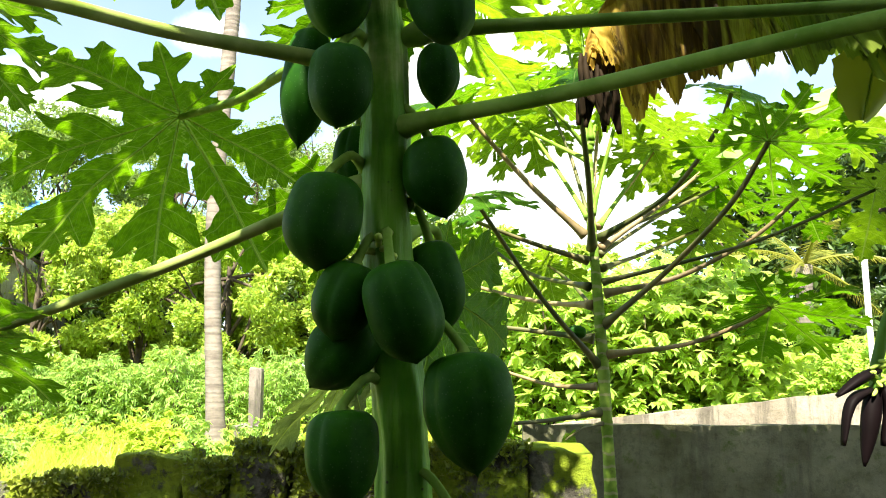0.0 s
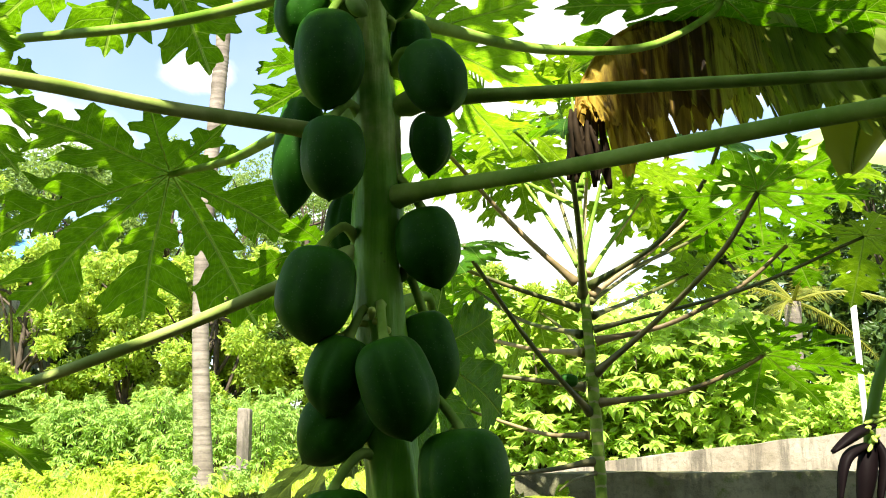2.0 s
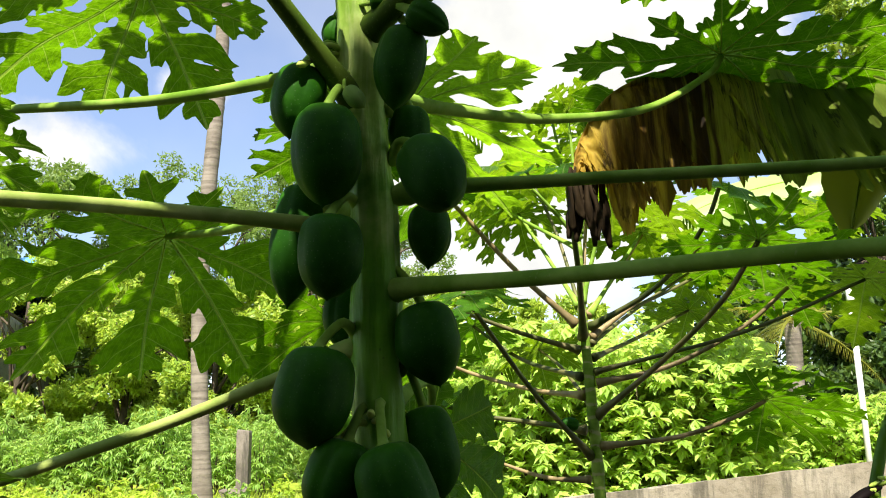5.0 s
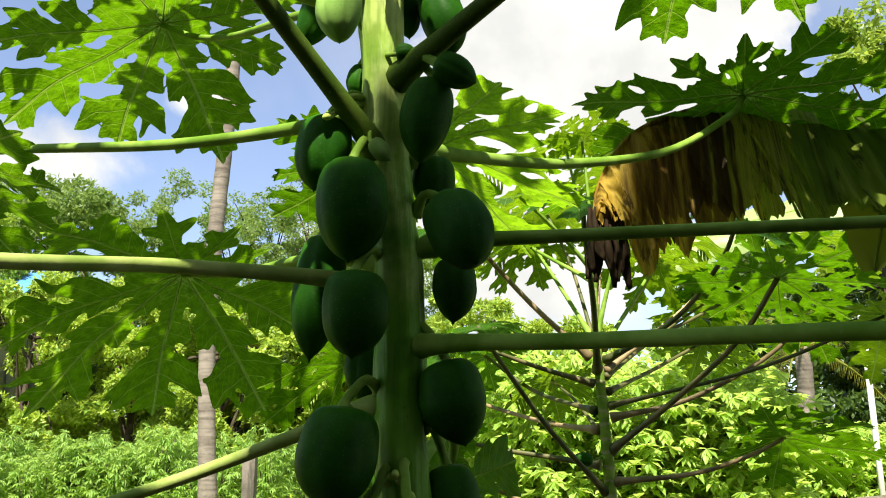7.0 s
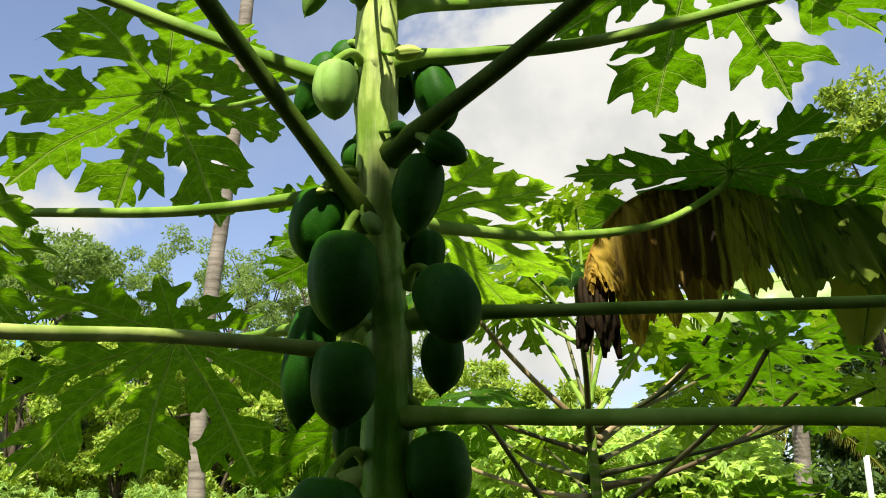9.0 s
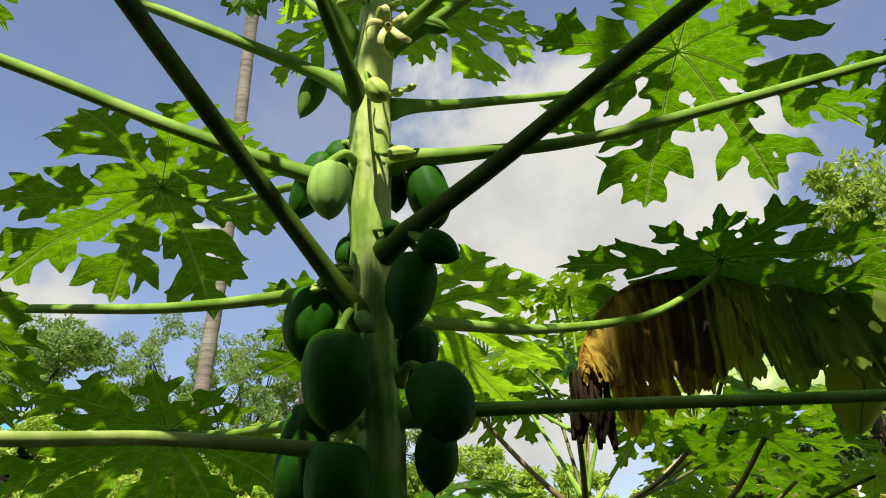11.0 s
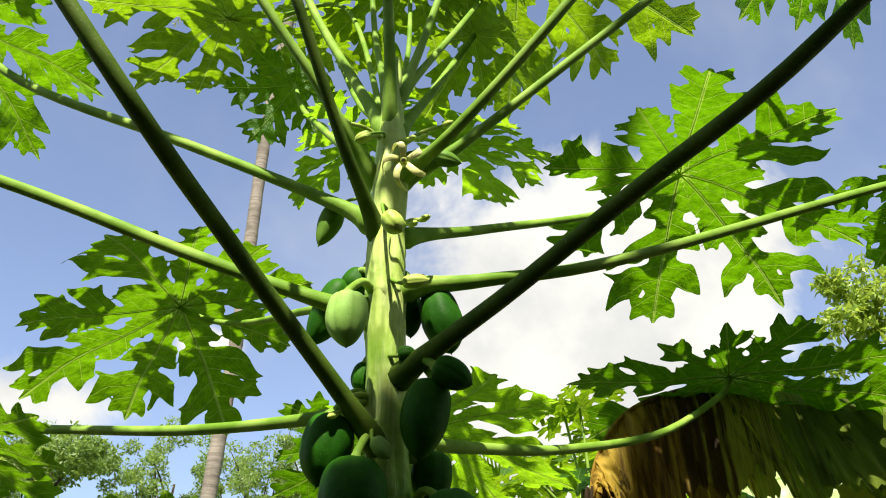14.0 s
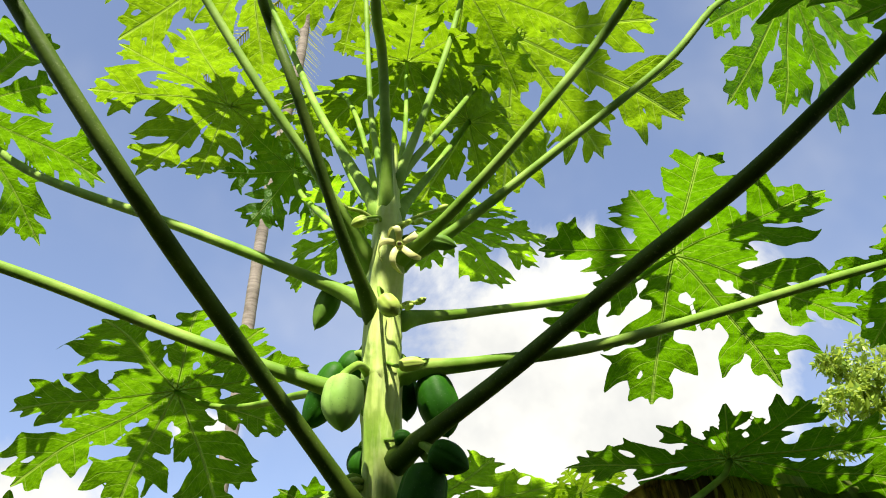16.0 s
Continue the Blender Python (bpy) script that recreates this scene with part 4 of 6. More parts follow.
def slab_wall(name, a, b, za, zb, thick, mat, label, rough=0.012):
    """A wall from a to b on plan with a top that runs from za to zb."""
    a, b = Vector((a[0], a[1], 0)), Vector((b[0], b[1], 0))
    d = (b - a)
    nrm = Vector((-d.y, d.x, 0)).normalized() * thick
    nx, nz = 60, 10
    verts, faces = [], []
    for side in (0, 1):
        for i in range(nx + 1):
            for j in range(nz + 1):
                s = i / nx
                p = a + d * s + nrm * side
                z = -0.2 + (za + (zb - za) * s + 0.2) * j / nz
                p = Vector((p.x, p.y, z)) + Vector([rough * noise.noise(Vector((p.x, p.y, z)) * 5 + Vector((k * 7, 0, 0))) for k in range(3)])
                verts.append(p)
    w = nz + 1
    o = (nx + 1) * w
    for i in range(nx):
        for j in range(nz):
            q = i * w + j
            faces.append((q, q + w, q + w + 1, q + 1))
            faces.append((o + q, o + q + 1, o + q + w + 1, o + q + w))
        t = i * w + nz
        faces.append((t, t + w, o + t + w, o + t))
    for j in range(nz):
        faces.append((j, j + 1, o + j + 1, o + j))
        q = nx * w + j
        faces.append((q, o + q, o + q + 1, q + 1))
    return tagged(link_mesh(name, verts, faces, mat, smooth=False), label, "wall", kind="structure")


P_ = Vector((0.261, 5.000, 1.250))
Q_ = Vector((2.230, 4.900, 1.273))
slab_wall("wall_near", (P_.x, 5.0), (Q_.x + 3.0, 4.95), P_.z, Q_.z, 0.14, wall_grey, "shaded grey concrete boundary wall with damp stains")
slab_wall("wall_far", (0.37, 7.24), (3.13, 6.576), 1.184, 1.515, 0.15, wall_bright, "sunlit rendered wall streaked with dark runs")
# three unseen walls added behind the camera, stepped to shape the sun's shade
slab_wall("wall_house", (7.0, -2.1), (-0.475, -2.1), 7.62, 7.62, 0.2, dark_render, "unseen dark wall behind the camera that shades the trunk")
slab_wall("wall_step", (-0.475, -2.1), (-0.72, -2.1), 7.27, 7.27, 0.2, dark_render, "lower step of the unseen shading wall")
slab_wall("wall_wing", (-0.72, -2.1), (-7.0, -2.1), 4.2, 4.2, 0.2, dark_render, "low end of the unseen shading wall behind the camera")


def terrace_roof():
    """A slab on posts, unseen behind the camera, added to shade the near wall."""
    e = thing("terrace_roof", (0.0, -2.1, 7.62), "unseen slab on posts that shades the near wall", "roof", kind="structure")
    v, f = box_mesh(0, 4.6, -0.20, 0.20, 3.16, 3.26)
    link_mesh("roof_slab", v, f, dark_render, e)
    for x in (0.15, 2.35, 4.6):
        v, f = box_mesh(x - 0.05, x + 0.05, -0.15, -0.05, -0.02, 3.17)
        link_mesh("post", v, f, dark_render, e)


terrace_roof()


def stone_wall():
    e = thing("stone_wall", (-1.2, 3.5, 0), "low boundary wall of mossy old stone blocks", "wall", kind="structure")
    rnd = random.Random(8)

    def height_at(x):
        px = (x - X0) / (X1 - X0)
        i = min(len(HS) - 2, int(px * (len(HS) - 1)))
        return HS[i][1]
    X0, X1 = -1.940, 0.240
    zs = (1.062, 1.090, 1.166, 1.135, 1.208, 1.192, 1.205)
    HS = [(0, zs[0]), (1, zs[0]), (2, zs[1]), (3, zs[1]), (4, zs[2]), (5, zs[3]), (6, zs[4]), (7, zs[5]), (8, zs[5]), (9, zs[3]), (10, zs[6]), (11, zs[6]), (12, zs[5])]
    x = X0
    while x < X1:
        w = rnd.uniform(0.17, 0.26)
        top = height_at(min(x + w / 2, X1 - 0.01))
        z = -0.05
        rows_ = 6
        for r in range(rows_):
            h = (top + 0.05) / rows_ * rnd.uniform(0.95, 1.05)
            z1 = top if r == rows_ - 1 else z + h
            v, f = box_mesh(x + 0.004 - 1e-3 - e.location.x, x + w - 0.004 - e.location.x, -0.13 + rnd.uniform(-0.02, 0.02), 0.13 + rnd.uniform(-0.02, 0.02), z + 0.004, z1 - 0.004 * (r < rows_ - 1), (3, 3, 3), 0.035, rnd.uniform(0, 99))
            link_mesh("stone", v, f, stone_moss, e)
            z = z1
        x += w
    rng = np.random.default_rng(4)
    k = 9000
    px = rng.uniform(X0, X1, k)
    top = np.array([height_at(min(v, X1 - 0.01)) for v in px])
    patch = np.array([noise.noise(Vector((v * 3.1, 0, 2))) for v in px])
    front = rng.random(k) < 0.45
    py = np.where(front, -0.145, rng.uniform(-0.15, 0.12, k))
    pz = np.where(front, top - rng.random(k) ** 2 * 0.28, top + 0.004)
    keep = patch > -0.15 + rng.uniform(-0.2, 0.2, k)
    pts = np.stack([px - e.location.x, py, pz], 1)[keep]
    v, f = cards(pts, rng.uniform(0.012, 0.032, len(pts)), rng, -0.5, 0.7)
    ob = mesh_np("moss", v, f, moss_mat, e, "yellow-green moss tufts")
    ob["kind"] = "stuff"


moss_mat = material("moss_tuft", lambda k, o: leafy(k, o, (0.08, 0.11, 0.01), (0.2, 0.24, 0.02), (0.3, 0.36, 0.03), 0.25, random_island=True, scale=4.0))
stone_wall()


def post():
    p = Vector((-4.212, 16.300, 1.121))
    e = thing("concrete_post", (p.x, p.y, FIELD(p.x, p.y)), "weathered concrete post leaning in the field", "post")
    z1 = 1.989 - e.location.z
    v, f = box_mesh(-0.11, 0.11, -0.11, 0.11, -0.1, z1, (2, 2, 2), 0.02, 4)
    link_mesh("post_shaft", v, f, post_concrete, e)
    v, f = box_mesh(-0.34, 0.1, -0.2, 0.2, -0.1, 0.30, (3, 3, 3), 0.12, 9)
    link_mesh("post_footing", v, f, post_concrete, e)


post()


def pipe():
    top, low = Vector((4.153, 10.000, 3.259)), Vector((4.160, 10.000, 1.762))
    d = (low - top).normalized()
    foot = top + d * ((top.z - FIELD(top.x, 10.0) + 0.1) / -d.z)
    e = thing("vent_pipe", foot, "upright white plastic pipe with a capped top", "pipe")
    v, f = tube([local(e, foot), local(e, top)], [0.032, 0.032], 18)
    link_mesh("pipe_shaft", v, f, pvc, e)
    c = [local(e, top) - d * k for k in (-0.12, -0.1, 0.02, 0.035)]
    v, f = tube(c, [0.038, 0.042, 0.042, 0.028], 18)
    link_mesh("pipe_cap", v, f, pvc, e)


pipe()


def blue_house():
    a, b = Vector((-15.915, 26.000, 7.242)), Vector((-14.280, 26.000, 5.925))
    x0, x1 = a.x - 4, b.x
    zg = FIELD(x0, 26)
    e = thing("house", (x0, 26, zg), "distant house with a blue sheet roof", "house")
    v, f = box_mesh(0, x1 - x0 - 0.3, -0.5, 5, -0.1, b.z - zg)
    link_mesh("wall", v, f, plaster, e)
    h0, h1 = b.z - zg - 0.1, a.z - zg + 0.6
    w = x1 - x0
    v = [(-0.3, -0.9, h0), (w, -0.9, h0), (w, 2.2, h1), (-0.3, 2.2, h1), (w, 5.4, h0), (-0.3, 5.4, h0)]
    v += [(p[0], p[1], p[2] + 0.08) for p in v]
    f = [(0, 1, 2, 3), (3, 2, 4, 5), (6, 9, 8, 7), (9, 11, 10, 8), (0, 6, 7, 1), (1, 7, 8, 2), (2, 8, 10, 4), (5, 11, 9, 3), (3, 9, 6, 0), (4, 10, 11, 5)]
    link_mesh("roof", v, f, roof_blue, e, "blue roof sheets", smooth=False)


blue_house()


# ---- the main papaya tree ----
def turned(az, tilt):
    """Aim and upper side of a blade that points to az (degrees from ahead to the right) and droops by tilt."""
    a, t = radians(az), radians(tilt)
    return (math.sin(a) * math.cos(t), math.cos(a) * math.cos(t), -math.sin(t)), (math.sin(a) * math.sin(t), math.cos(a) * math.sin(t), math.cos(t))


def posed(az, tilt, roll):
    """As turned(), with the blade rolled about its middle lobe."""
    aim, up = [Vector(v) for v in turned(az, tilt)]
    r = radians(roll)
    return tuple(aim), tuple(up * math.cos(r) + aim.cross(up) * math.sin(r))


main_tree = thing("papaya_tree", (-0.03, 1.70, 0), "fruiting papaya tree with a ringed green trunk", "tree")


petiole(main_tree, [(-0.085, 1.700, 1.886), (0.231, 1.420, 1.859), (0.584, 1.060, 1.819), (0.751, 0.860, 1.773)], 0.0148, (*turned(135, 20), 0.4, 11), end=0.74, flare=0.5)
petiole(main_tree, [(-0.063, 1.700, 2.082), (0.261, 1.690, 2.100), (0.817, 1.670, 2.112), (1.250, 1.650, 2.127)], 0.0135, (*turned(95, 25), 0.42, 12), end=0.85)
petiole(main_tree, [(-0.121, 1.700, 1.989), (-0.218, 1.620, 2.004), (-0.445, 1.460, 1.996), (-0.582, 1.200, 1.947), (-0.848, 1.000, 1.925)], 0.0142, (*turned(-120, 15), 0.42, 13), end=0.76, mat=petiole_sunlit)
petiole(main_tree, [(-0.118, 1.700, 1.784), (-0.305, 1.750, 1.725), (-0.556, 1.820, 1.641), (-0.973, 1.940, 1.523), (-1.086, 1.970, 1.501)], 0.013, (*posed(60, 9, -20), 0.295, 14), end=0.9, mat=petiole_sunlit, leaf_mat=mature_leaf, droop=0.15,
        lobes=((-162, 0.45, 0.0), (-128, 0.72, 0.0), (-64, 1.16, -0.09), (-44, 0.73, 0.07), (6, 0.71, -0.01), (37, 1.07, 0.01), (65, 1.0, 0.02), (128, 0.72, 0.0), (162, 0.45, 0.0)))
petiole(main_tree, [(-0.120, 1.700, 2.054), (-0.337, 1.950, 2.117), (-0.569, 2.300, 2.168), (-0.873, 2.700, 2.252)], 0.016, (*posed(-77, 26, 13), 0.629, 15), end=0.6, leaf_mat=mature_leaf, droop=0.15,
        lobes=((-162, 0.45, 0.0), (-104, 0.82, 0.08), (-75, 1.19, 0.12), (-42, 1.05, 0.03), (-4, 1.11, 0.04), (27, 0.89, 0.04), (82, 0.87, 0.02), (116, 0.6, 0.07), (162, 0.45, 0.0)))
petiole(main_tree, [(-0.163, 1.684, 2.363), (-0.297, 1.780, 2.370), (-0.682, 2.000, 2.417), (-1.251, 2.260, 2.508), (-1.460, 2.250, 2.471)], 0.0145, (*posed(46, 14, -12), 0.444, 16), end=0.8, leaf_mat=mature_leaf, droop=0.15,
        lobes=((-162, 0.45, 0.0), (-128, 0.72, 0.0), (-72, 0.99, -0.03), (-42, 0.9, 0.04), (-2, 0.96, -0.02), (30, 1.09, 0.0), (86, 0.9, 0.0), (128, 0.72, 0.0), (162, 0.45, 0.0)))
petiole(main_tree, [(-0.119, 1.695, 2.241), (-0.373, 1.320, 2.531), (-0.507, 0.980, 2.675), (-0.971, 0.720, 3.337)], 0.0185, (*turned(-140, 20), 0.45, 17), end=0.75, flare=0.5, mat=petiole_shaded)
petiole(main_tree, [(-0.119, 1.679, 2.409), (0.138, 1.420, 2.500), (0.368, 1.220, 2.605), (0.555, 1.020, 2.666), (0.804, 0.970, 2.893), (0.899, 0.900, 2.943)], 0.0185, (*turned(140, 18), 0.45, 18), end=0.75, flare=0.5, mat=petiole_shaded)
petiole(main_tree, [(-0.112, 1.656, 2.621), (0.082, 1.680, 2.657), (0.409, 1.750, 2.742), (1.106, 1.880, 3.009), (1.305, 1.920, 3.073)], 0.0155, (*turned(80, 24), 0.42, 19), end=0.7)
petiole(main_tree, [(-0.115, 1.645, 2.747), (0.085, 1.850, 2.890), (0.468, 2.200, 3.152), (0.734, 2.380, 3.394)], 0.0135, (*posed(88, 7, -2), 0.710, 20), end=0.6, droop=0.15,
        lobes=((-175, 0.65, 0.03), (-118, 0.62, 0.06), (-94, 0.85, 0.03), (-54, 0.82, 0.01), (14, 0.94, 0.02), (48, 1.06, 0.04), (86, 1.07, 0.08), (131, 0.82, 0.04), (162, 0.45, 0.0)))
petiole(main_tree, [(-0.106, 1.692, 2.284), (0.036, 1.900, 2.336), (0.274, 2.200, 2.419), (0.595, 2.500, 2.555), (0.825, 2.660, 2.724), (0.876, 2.680, 2.794)], 0.0150, (*posed(26, 16, -1), 0.607, 21), end=0.7, leaf_mat=shaded_leaf, droop=0.08,
        lobes=((-167, 0.52, 0.0), (-128, 0.66, 0.03), (-90, 0.95, 0.0), (-62, 1.03, -0.06), (-22, 0.9, 0.0), (30, 0.98, 0.0), (75, 0.95, 0.0), (108, 0.88, -0.02), (150, 0.52, 0.0), (180, 0.34, 0.0)))
petiole(main_tree, [(-0.161, 1.661, 2.573), (-0.264, 1.620, 2.579), (-0.575, 1.560, 2.678), (-0.942, 1.500, 2.814), (-1.586, 1.420, 3.029)], 0.0155, (*turned(-95, 18), 0.42, 22), end=0.8, leaf_mat=mature_leaf)
petiole(main_tree, [(-0.156, 1.660, 2.586), (-0.349, 1.900, 2.695), (-0.591, 2.200, 2.802), (-0.767, 2.380, 2.892), (-0.913, 2.480, 2.986)], 0.0118, (*posed(-118, 9, 12), 0.668, 23), end=0.7, leaf_mat=mature_leaf, droop=0.15,
        lobes=((-162, 0.64, 0.09), (-115, 0.97, 0.14), (-81, 0.91, -0.0), (-44, 0.95, -0.01), (-7, 0.74, 0.01), (58, 0.83, 0.07), (85, 0.8, 0.08), (115, 0.67, -0.01), (152, 0.67, -0.06)))
petiole(main_tree, [(-0.160, 1.643, 2.777), (-0.317, 1.660, 2.883), (-0.668, 1.680, 3.061), (-1.152, 1.700, 3.293), (-1.459, 1.750, 3.587)], 0.0145, (*posed(96, -2, -15), 0.456, 24), end=0.75, leaf_mat=mature_leaf, droop=0.15,
        lobes=((-162, 0.45, 0.0), (-128, 0.72, 0.0), (-86, 0.9, 0.0), (-27, 1.06, 0.0), (-8, 0.76, 0.01), (38, 1.03, -0.01), (82, 1.07, 0.03), (128, 0.72, 0.0), (162, 0.45, 0.0)))
petiole(main_tree, [(-0.152, 1.645, 2.740), (-0.223, 1.460, 2.892), (-0.315, 1.280, 3.156), (-0.390, 1.200, 3.349), (-0.242, 0.620, 2.915)], 0.0135, (*turned(-160, 20), 0.28, 25), end=0.75, mat=petiole_shaded)
petiole(main_tree, [(-0.173, 1.640, 2.902), (-0.296, 1.500, 3.083), (-0.421, 1.420, 3.262), (-0.590, 1.350, 3.539), (-0.961, 1.200, 4.174)], 0.013, (*turned(-120, 18), 0.42, 26), end=0.75, leaf_mat=mature_leaf)
petiole(main_tree, [(-0.153, 1.640, 3.046), (-0.247, 1.720, 3.270), (-0.398, 1.850, 3.628), (-0.518, 1.950, 3.961), (-0.762, 2.050, 4.591)], 0.0145, (*posed(-83, 23, -1), 0.557, 27), end=0.6, leaf_mat=young_leaf, droop=0.15,
        lobes=((-162, 0.45, 0.0), (-128, 0.72, 0.0), (-74, 0.96, 0.01), (-41, 0.99, 0.0), (-2, 1.05, 0.01), (31, 1.12, 0.01), (86, 0.9, 0.0), (128, 0.72, 0.0), (162, 0.45, 0.0)))
petiole(main_tree, [(-0.140, 1.640, 3.020), (-0.140, 1.560, 3.226), (-0.152, 1.500, 3.468), (-0.152, 1.300, 3.580), (-0.12, 0.92, 4.40)], 0.0145, (*turned(-170, 10), 0.40, 28), end=0.8, flare=0.2)
petiole(main_tree, [(-0.150, 1.640, 3.144), (-0.211, 1.740, 3.493), (-0.260, 1.800, 4.052), (-0.278, 1.820, 4.250)], 0.009, (*turned(-20, 10), 0.34, 29), end=0.8, mat=petiole_green, leaf_mat=young_leaf)
petiole(main_tree, [(-0.125, 1.640, 3.143), (-0.078, 1.700, 3.367), (0.004, 1.780, 3.778), (0.062, 1.840, 4.136)], 0.0115, (*turned(35, 18), 0.38, 30), end=0.75, leaf_mat=young_leaf)
petiole(main_tree, [(-0.126, 1.640, 3.036), (-0.049, 1.850, 3.348), (0.064, 2.100, 3.777)], 0.0135, (*posed(111, 32, -19), 0.342, 31), end=0.7, fine=True, leaf_mat=young_leaf, droop=0.15,
        lobes=((-162, 0.45, 0.0), (-128, 0.72, 0.0), (-86, 0.9, 0.0), (-30, 0.86, 0.15), (-9, 0.97, -0.05), (38, 0.81, -0.01), (90, 0.84, -0.01), (125, 1.29, 0.21), (162, 0.45, 0.0)))
petiole(main_tree, [(-0.126, 1.640, 2.893), (0.015, 1.500, 2.936), (0.243, 1.380, 3.145), (0.453, 1.280, 3.391), (0.474, 0.780, 3.151)], 0.0135, (*turned(140, 15), 0.40, 32), end=0.75)
petiole(main_tree, [(-0.125, 1.640, 2.885), (0.024, 1.600, 2.968), (0.313, 1.600, 3.231), (0.609, 1.600, 3.510), (0.802, 1.600, 3.749), (1.048, 1.720, 3.941)], 0.0125, (*posed(18, 7, 55), 0.494, 33), end=0.75, mat=petiole_green, droop=0.15,
        lobes=((-162, 0.45, 0.0), (-101, 0.77, 0.06), (-71, 0.87, 0.09), (-33, 1.0, 0.05), (0, 1.0, 0.0), (23, 1.15, 0.05), (53, 0.89, 0.01), (128, 0.72, 0.0), (162, 0.45, 0.0)))
petiole(main_tree, [(-0.131, 1.640, 3.143), (-0.119, 1.800, 3.457), (-0.136, 1.950, 3.908)], 0.008, (*posed(58, 4, 4), 0.398, 34), end=0.8, leaf_mat=young_leaf, droop=0.15,
        lobes=((-184, 0.59, 0.04), (-110, 0.72, 0.0), (-73, 0.72, 0.1), (-38, 0.86, 0.02), (7, 1.01, 0.02), (46, 0.99, 0.01), (80, 1.12, 0.08), (109, 1.0, 0.13), (162, 0.45, 0.0)))
petiole(main_tree, [(-0.146, 1.640, 3.020), (-0.355, 2.050, 3.862), (-0.629, 2.200, 3.990), (-0.786, 2.150, 3.941)], 0.0095, (*posed(-105, 1, -4), 0.494, 36), end=0.7, leaf_mat=young_leaf, droop=0.15,
        lobes=((-162, 0.45, 0.0), (-128, 0.72, 0.0), (-75, 0.9, -0.01), (-49, 1.05, 0.04), (6, 0.95, -0.03), (43, 0.94, 0.01), (74, 0.92, 0.01), (128, 0.72, 0.0), (162, 0.45, 0.0)))
petiole(main_tree, [(-0.129, 1.640, 3.143), (0.068, 1.900, 3.701), (0.229, 2.200, 4.289)], 0.010, (*posed(122, 8, -25), 0.662, 46), end=0.7, leaf_mat=young_leaf, droop=0.15,
        lobes=((-162, 0.45, 0.0), (-128, 0.72, 0.0), (-86, 0.9, 0.0), (-24, 0.7, 0.06), (11, 0.86, 0.03), (43, 1.07, 0.0), (75, 0.89, -0.02), (117, 1.03, 0.08), (154, 0.73, 0.11)))
petiole(main_tree, [(-0.134, 1.640, 2.933), (-0.083, 1.950, 3.156), (-0.007, 2.300, 3.491)], 0.011, (*posed(99, 9, 8), 0.380, 37), end=0.7, leaf_mat=tender_leaf, droop=0.15,
        lobes=((-162, 0.45, 0.0), (-128, 0.72, 0.0), (-64, 0.92, 0.06), (-43, 0.91, 0.02), (1, 0.9, 0.02), (40, 0.95, -0.03), (72, 1.04, 0.04), (123, 0.81, 0.07), (162, 0.45, 0.0)))
petiole(main_tree, [(-0.158, 1.640, 2.902), (-0.370, 1.950, 3.289), (-0.493, 2.150, 3.532), (-0.544, 2.220, 3.686)], 0.012, ((-0.54, 0.12, -0.83), (0.0, 0.85, 0.5), 0.27, 38), end=0.7, leaf_mat=mature_leaf, droop=0.1,
        lobes=((-150, 0.45, 0.0), (-105, 0.7, 0.0), (-58, 0.85, 0.0), (0, 1.0, 0.0), (50, 0.9, 0.0), (98, 0.75, 0.0), (150, 0.5, 0.0)))
petiole(main_tree, [(-0.153, 1.640, 2.934), (-0.246, 2.000, 3.196), (-0.310, 2.300, 3.503)], 0.011, (*posed(-134, 16, 14), 0.328, 39), end=0.7, leaf_mat=tender_leaf, droop=0.15,
        lobes=((-162, 0.45, 0.0), (-128, 0.72, 0.0), (-69, 1.03, -0.02), (-45, 0.82, 0.0), (1, 0.89, 0.05), (27, 1.1, -0.05), (86, 0.9, 0.0), (128, 0.72, 0.0), (162, 0.45, 0.0)))
petiole(main_tree, [(-0.130, 1.697, 2.207), (-0.113, 2.000, 2.302), (-0.091, 2.350, 2.521)], 0.013, (*posed(110, -2, -12), 0.471, 40), end=0.7, leaf_mat=tender_leaf, droop=0.15,
        lobes=((-162, 0.45, 0.0), (-128, 0.72, 0.0), (-63, 0.85, 0.09), (-42, 0.93, -0.01), (-14, 0.94, -0.05), (44, 1.03, 0.02), (75, 1.14, 0.09), (128, 0.72, 0.0), (162, 0.45, 0.0)))
petiole(main_tree, [(-0.139, 1.699, 2.172), (-0.215, 2.050, 2.310), (-0.248, 2.400, 2.481)], 0.012, (*posed(-99, -4, 21), 0.337, 41), end=0.7, leaf_mat=shaded_leaf, droop=0.15,
        lobes=((-162, 0.45, 0.0), (-128, 0.72, 0.0), (-86, 0.9, 0.0), (-36, 1.05, 0.0), (-5, 0.83, 0.0), (41, 1.02, 0.0), (86, 0.9, 0.0), (128, 0.72, 0.0), (162, 0.45, 0.0)))
petiole(main_tree, [(-0.085, 1.700, 1.809), (-0.226, 2.100, 1.874), (-0.323, 2.500, 1.949)], 0.012, (*turned(-30, 34), 0.32, 42), end=0.7)
petiole(main_tree, [(-0.072, 1.700, 1.665), (-0.010, 1.950, 1.732), (-0.020, 2.080, 1.625)], 0.012, (*turned(40, 82), 0.35, 43), end=0.7, limp=0.05, leaf_mat=shaded_leaf, full=1.35,
        lobes=((-150, 0.5, 0.0), (-105, 0.72, 0.0), (-62, 0.86, 0.0), (-25, 0.97, 0.0), (10, 1.0, 0.0), (48, 0.95, 0.0), (90, 0.85, 0.0), (135, 0.6, 0.0)))

